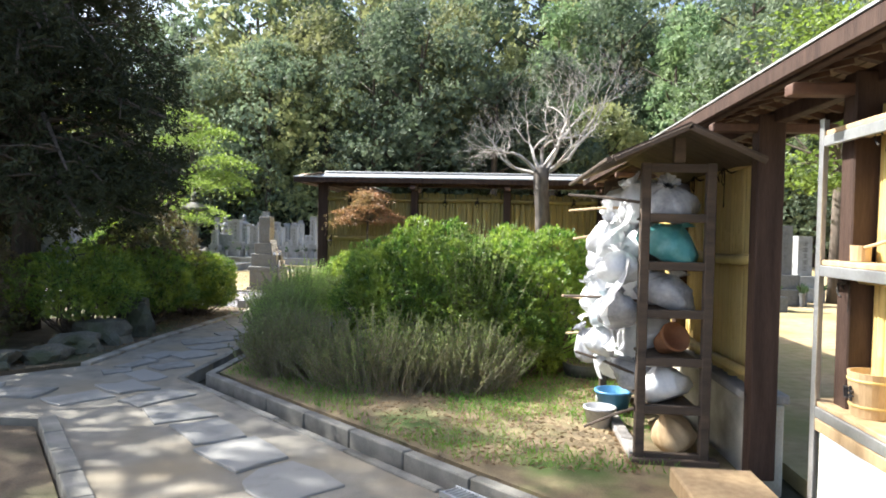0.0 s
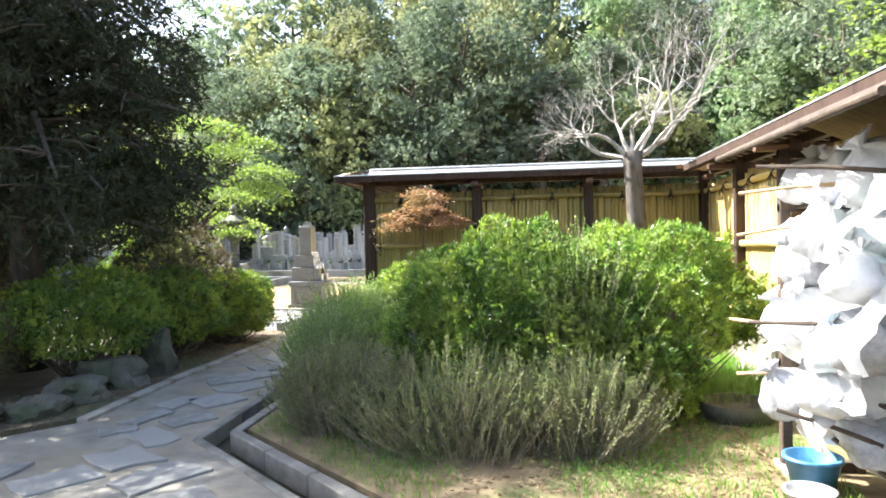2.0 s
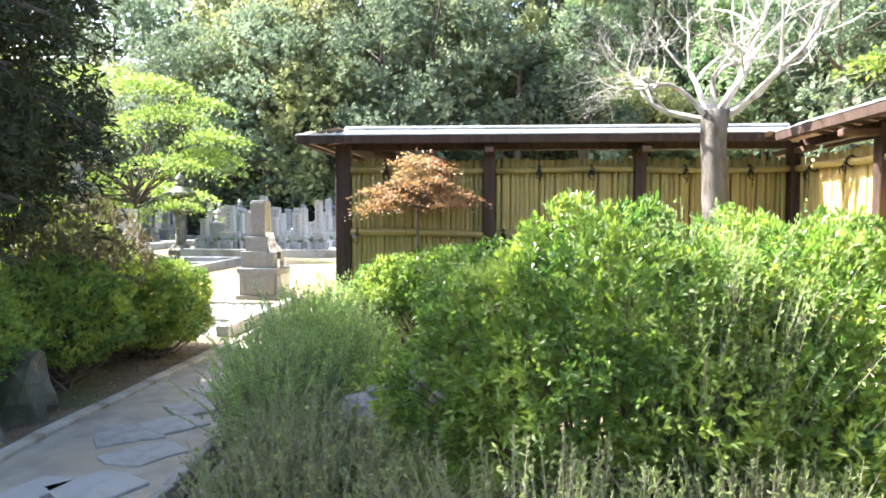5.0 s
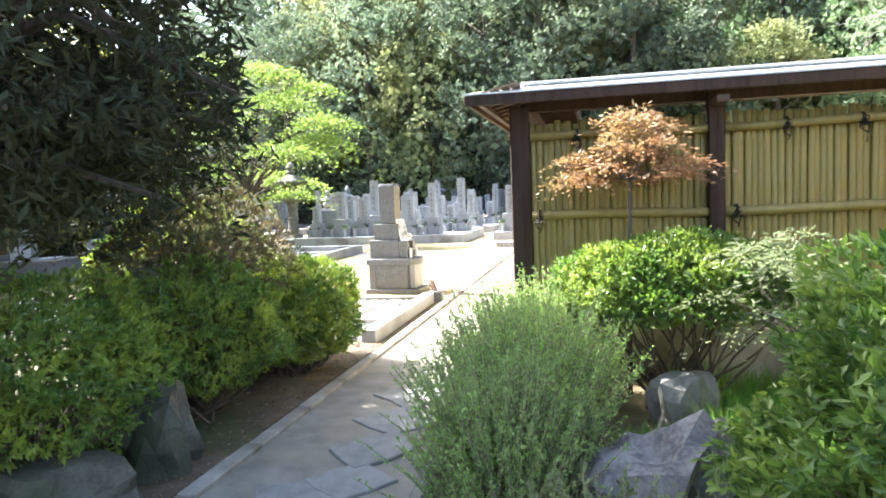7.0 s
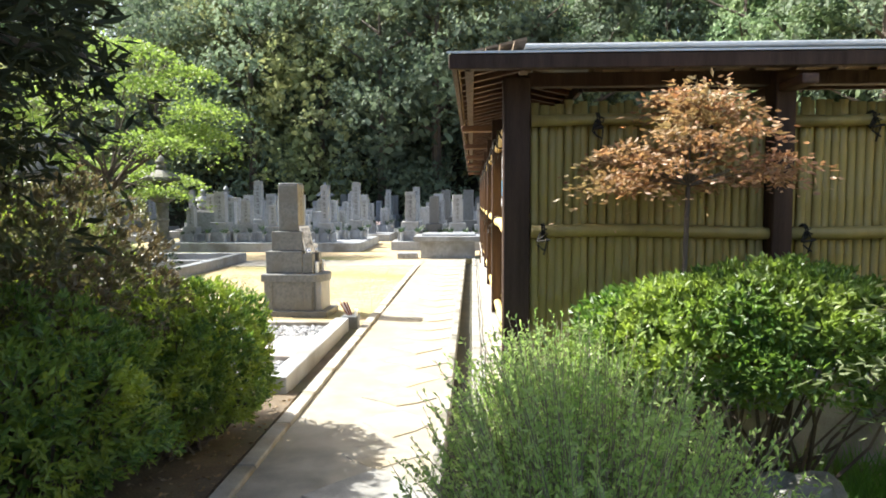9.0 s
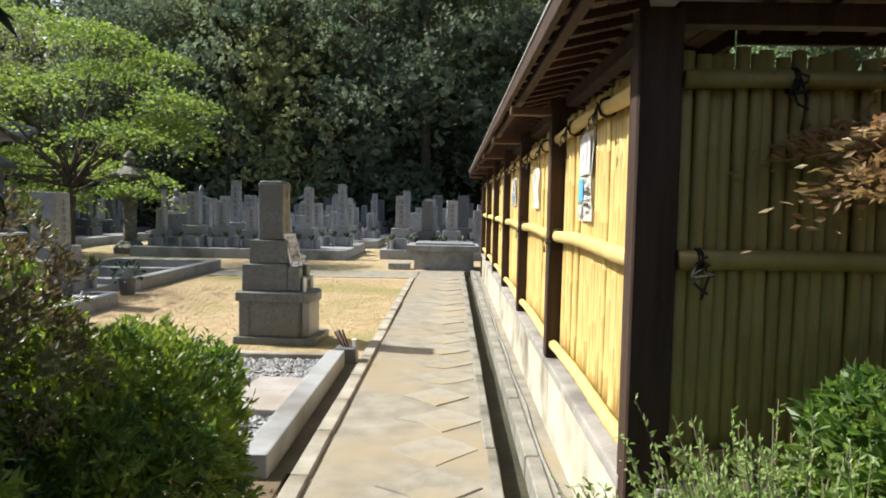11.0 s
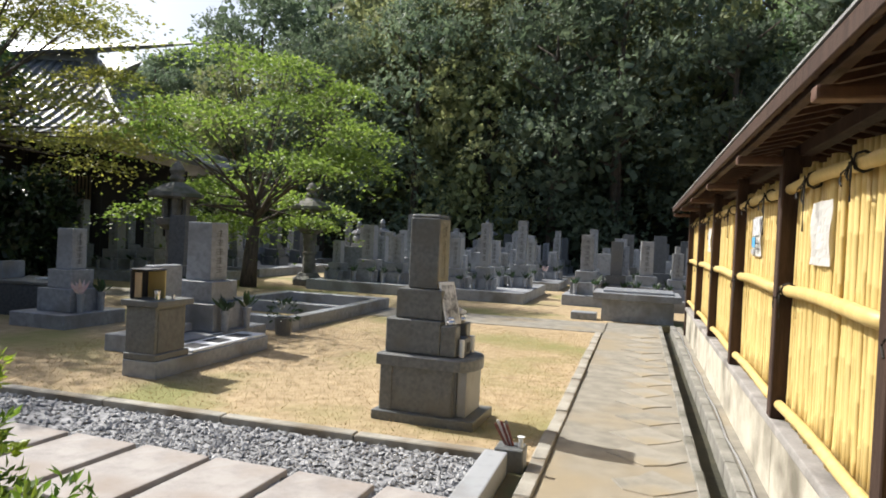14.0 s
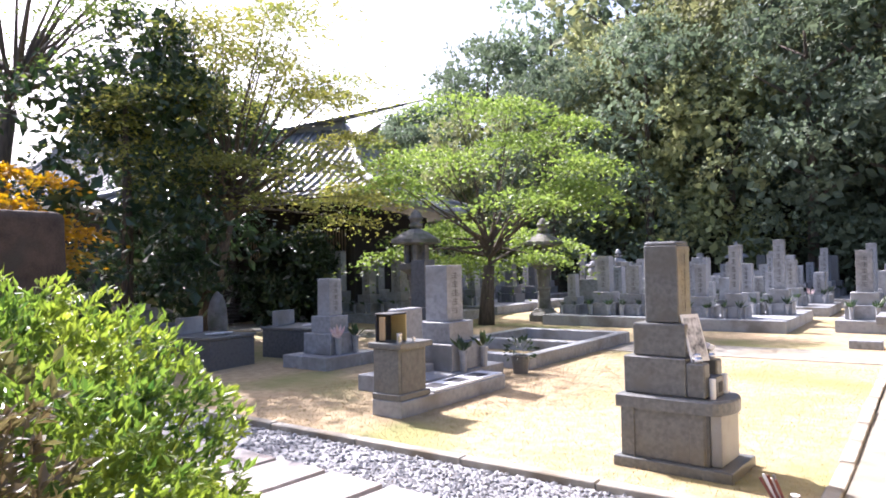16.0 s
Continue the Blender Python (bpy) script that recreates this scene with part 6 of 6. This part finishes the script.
def tiled_roof(parent, x0, x1, y0, y1, z_eave, z_ridge, inset, name="roof"):
    """A hipped roof with turned-up corners and rows of round tiles."""
    ridge_y = (y0 + y1) / 2
    bm = bmesh.new()
    def zup(x, y):
        ex = min((x - x0), (x1 - x)) / (x1 - x0) * 2
        return 0.35 * max(0, 1 - ex * 2.2) ** 2
    nseg = 24
    for sgn, ye in ((-1, y0), (1, y1)):
        prev = None
        for j in range(7):
            t = j / 6
            z = z_eave + (z_ridge - z_eave) * (t ** 1.35)
            y = ye + (ridge_y - ye) * t
            a, b = x0 + inset * t, x1 - inset * t
            row = [bm.verts.new((a + (b - a) * i / nseg, y, z + zup(a + (b - a) * i / nseg, y) * (1 - t))) for i in range(nseg + 1)]
            if prev:
                for i in range(nseg):
                    bm.faces.new((prev[i], prev[i + 1], row[i + 1], row[i]))
            prev = row
    for xe, s in ((x0, 1), (x1, -1)):
        prev = None
        for j in range(7):
            t = j / 6
            z = z_eave + (z_ridge - z_eave) * (t ** 1.35)
            c, d = y0 + (ridge_y - y0) * t, y1 + (ridge_y - y1) * t
            row = [bm.verts.new((xe + s * inset * t, c + (d - c) * i / 12, z + 0.35 * (1 - t) * (1 - math.sin(math.pi * i / 12)) ** 2)) for i in range(13)]
            if prev:
                for i in range(12):
                    bm.faces.new((prev[i], prev[i + 1], row[i + 1], row[i]))
            prev = row
    bmesh.ops.remove_doubles(bm, verts=bm.verts[:], dist=0.01)
    bmesh.ops.recalc_face_normals(bm, faces=bm.faces[:])
    bmesh.ops.solidify(bm, geom=bm.faces[:], thickness=0.14)
    ob = part(name, bm, M_TILE, parent)
    n_ = int((x1 - x0) / 0.32)
    for i in range(n_ + 1):
        x = x0 + (x1 - x0) * i / n_
        tmax = min(1.0, min(x - x0, x1 - x) / inset) if inset else 1.0
        pts = []
        for j in range(6):
            t = tmax * j / 5
            pts.append((x, y0 + (ridge_y - y0) * t, z_eave + (z_ridge - z_eave) * (t ** 1.35) + zup(x, y0) * (1 - t) + 0.02))
        if tmax > 0.05:
            part("cover_tile", tube(pts, 0.07, 6), M_TILE, ob)
    n_ = int((y1 - y0) / 0.32)
    for i in range(1, n_):
        y = y0 + (y1 - y0) * i / n_
        tmax = min(y - y0, y1 - y) / ((y1 - y0) / 2)
        pts = [(x1 - inset * tmax * j / 5, y, z_eave + (z_ridge - z_eave) * ((tmax * j / 5) ** 1.35) + 0.35 * (1 - tmax * j / 5) * (1 - math.sin(math.pi * i / n_)) ** 2 + 0.02) for j in range(6)]
        part("cover_tile", tube(pts, 0.07, 6), M_TILE, ob)
    part("ridge", box((x0 + inset, ridge_y - 0.16, z_ridge - 0.05), (x1 - inset, ridge_y + 0.16, z_ridge + 0.42), 0.05), M_TILE, ob)
    for xe, ye in ((x0, y0), (x1, y0), (x1, y1), (x0, y1)):
        s = 1 if xe == x0 else -1
        part("hip_ridge", tube([(xe + s * inset * t, ye + (ridge_y - ye) * t, z_eave + (z_ridge - z_eave) * t ** 1.35 + 0.35 * (1 - t) ** 3 + 0.08) for t in (0, 0.2, 0.4, 0.6, 0.8, 1)], 0.13, 8), M_TILE, ob)
    return ob


tiled_roof(hall, -10.2, 1.6, -1.6, 9.0, 3.75, 7.0, 3.6)
house = empty("gate_house", (-33.0, 24.0, 0), 10, "distant low building with a grey tiled roof", "building")
part("wall", box((-5, 0, -0.1), (5, 6, 4.4), 0.01), M_PLASTER, house)
tiled_roof(house, -6, 6, -1, 7, 4.4, 7.4, 1.2)

# trees and stones about the hall
for x, y, h, rad, sd in ((-17.5, 18.2, 6.9, 2.1, 71), (-21.0, 22.5, 7.6, 2.2, 72), (-19.3, 24.3, 2.6, 1.3, 73), (-27.5, 17.5, 7.0, 2.6, 74)):
    t_ = empty("camellia", (x, y, 0), 0, "dark glossy evergreen tree beside the temple", "tree")
    part("trunk", tube([(0, 0, -0.05), (0.1, 0, h * 0.4), (0, 0, h * 0.8)], [0.16, 0.12, 0.03], 8), M_BARK, t_)
    link("crown", dense_crown(h, rad, sd, 30, 8500, 0.17, 0.09, 0.04, False, 0.16), L_DARK, t_)
bl = part("memorial_boulder", box((-0.62, -0.55, -1.3), (0.62, 0.55, 1.3), 0.13, 0.9), M_BROWNSTONE, None, "large brown memorial boulder beside the hedge", (-14.3, 14.75, 1.2), True)
tagged(bl, category="stone")

# ---- grass ----
def tufts(name, area, n, height, mat, label, seed, z=0.0, test=None):
    r = np.random.default_rng(seed)
    x = r.uniform(area[0], area[1], n)
    y = r.uniform(area[2], area[3], n)
    if test is not None:
        k = np.array([test(a, b, r) for a, b in zip(x, y)])
        x, y = x[k], y[k]
    base = np.stack([x, y, np.full(len(x), z)], 1)
    d = np.stack([r.normal(size=len(x)) * 0.45, r.normal(size=len(x)) * 0.45, np.ones(len(x))], 1)
    return tagged(link(name, leaf_mesh(name, base, d, height, 0.007, 0.3), mat), label, "grass", kind="stuff")


def bed_edge(x):
    """The garden side of the drain kerb, as y for a given x."""
    if x > 0.17:
        return 4.2
    if x > -2.56:
        return 4.2 + (0.17 - x) / 2.73 * 2.5
    return 6.7


def mossy(x, y, r):
    return y > bed_edge(x) and noise.noise(Vector((x * 1.1, y * 1.1, 3.0))) + 0.35 * r.random() > 0.1


tufts("grass_garden", (-2.5, 1.4, 4.3, 7.6), 15000, 0.055, L_GRASS, "short green moss and grass in the garden bed", 1, 0.02, mossy)
tufts("grass_bright", (0.6, 1.72, 7.4, 10.7), 5000, 0.2, L_GRASS, "long bright grass before the fence", 2, 0.02)
tufts("grass_rocks", (-1.5, 0.3, 9.2, 10.6), 5000, 0.22, L_GRASS, "soft green grass among the garden rocks", 3, 0.02)
tufts("grass_foot", (-2.0, -0.7, 7.6, 9.4), 5000, 0.17, L_GRASS, "green grass between shrub and rocks", 4, 0.02)
tufts("straw_lawn", (-10.5, -4.27, 15.14, 22.2), 22000, 0.02, L_STRAW, "dry straw-coloured lawn blades", 5, -0.004)
M_LITTER = leaf_material("leaf_litter", (0.16, 0.11, 0.06), (0.36, 0.27, 0.17), (0.24, 0.16, 0.08), 0.1, 0.8, 2.0)
lr = np.random.default_rng(8)
lx, ly = np.clip(lr.normal(0.3, 0.9, 7000), -2.4, 1.1), lr.uniform(4.3, 7.8, 7000)
kk = np.array([b > bed_edge(a) for a, b in zip(lx, ly)])
base = np.stack([lx[kk], ly[kk], np.full(kk.sum(), 0.026)], 1)
d = np.stack([lr.normal(size=len(base)), lr.normal(size=len(base)), 0.12 * lr.random(len(base))], 1)
tagged(link("leaf_litter", leaf_mesh("leaf_litter", base, d, 0.04, 0.012, 0.1), M_LITTER), "scattered dry leaves and twigs on the garden soil", "leaves", kind="stuff")
lx, ly = lr.uniform(-5.4, -4.2, 1500), lr.uniform(6.5, 12, 1500)
base = np.stack([lx, ly, np.full(1500, 0.02)], 1)
d = np.stack([lr.normal(size=1500), lr.normal(size=1500), 0.12 * lr.random(1500)], 1)
tagged(link("leaf_litter", leaf_mesh("leaf_litter", base, d, 0.04, 0.014, 0.1), M_LITTER), "scattered dry leaves under the hedge", "leaves", kind="stuff")
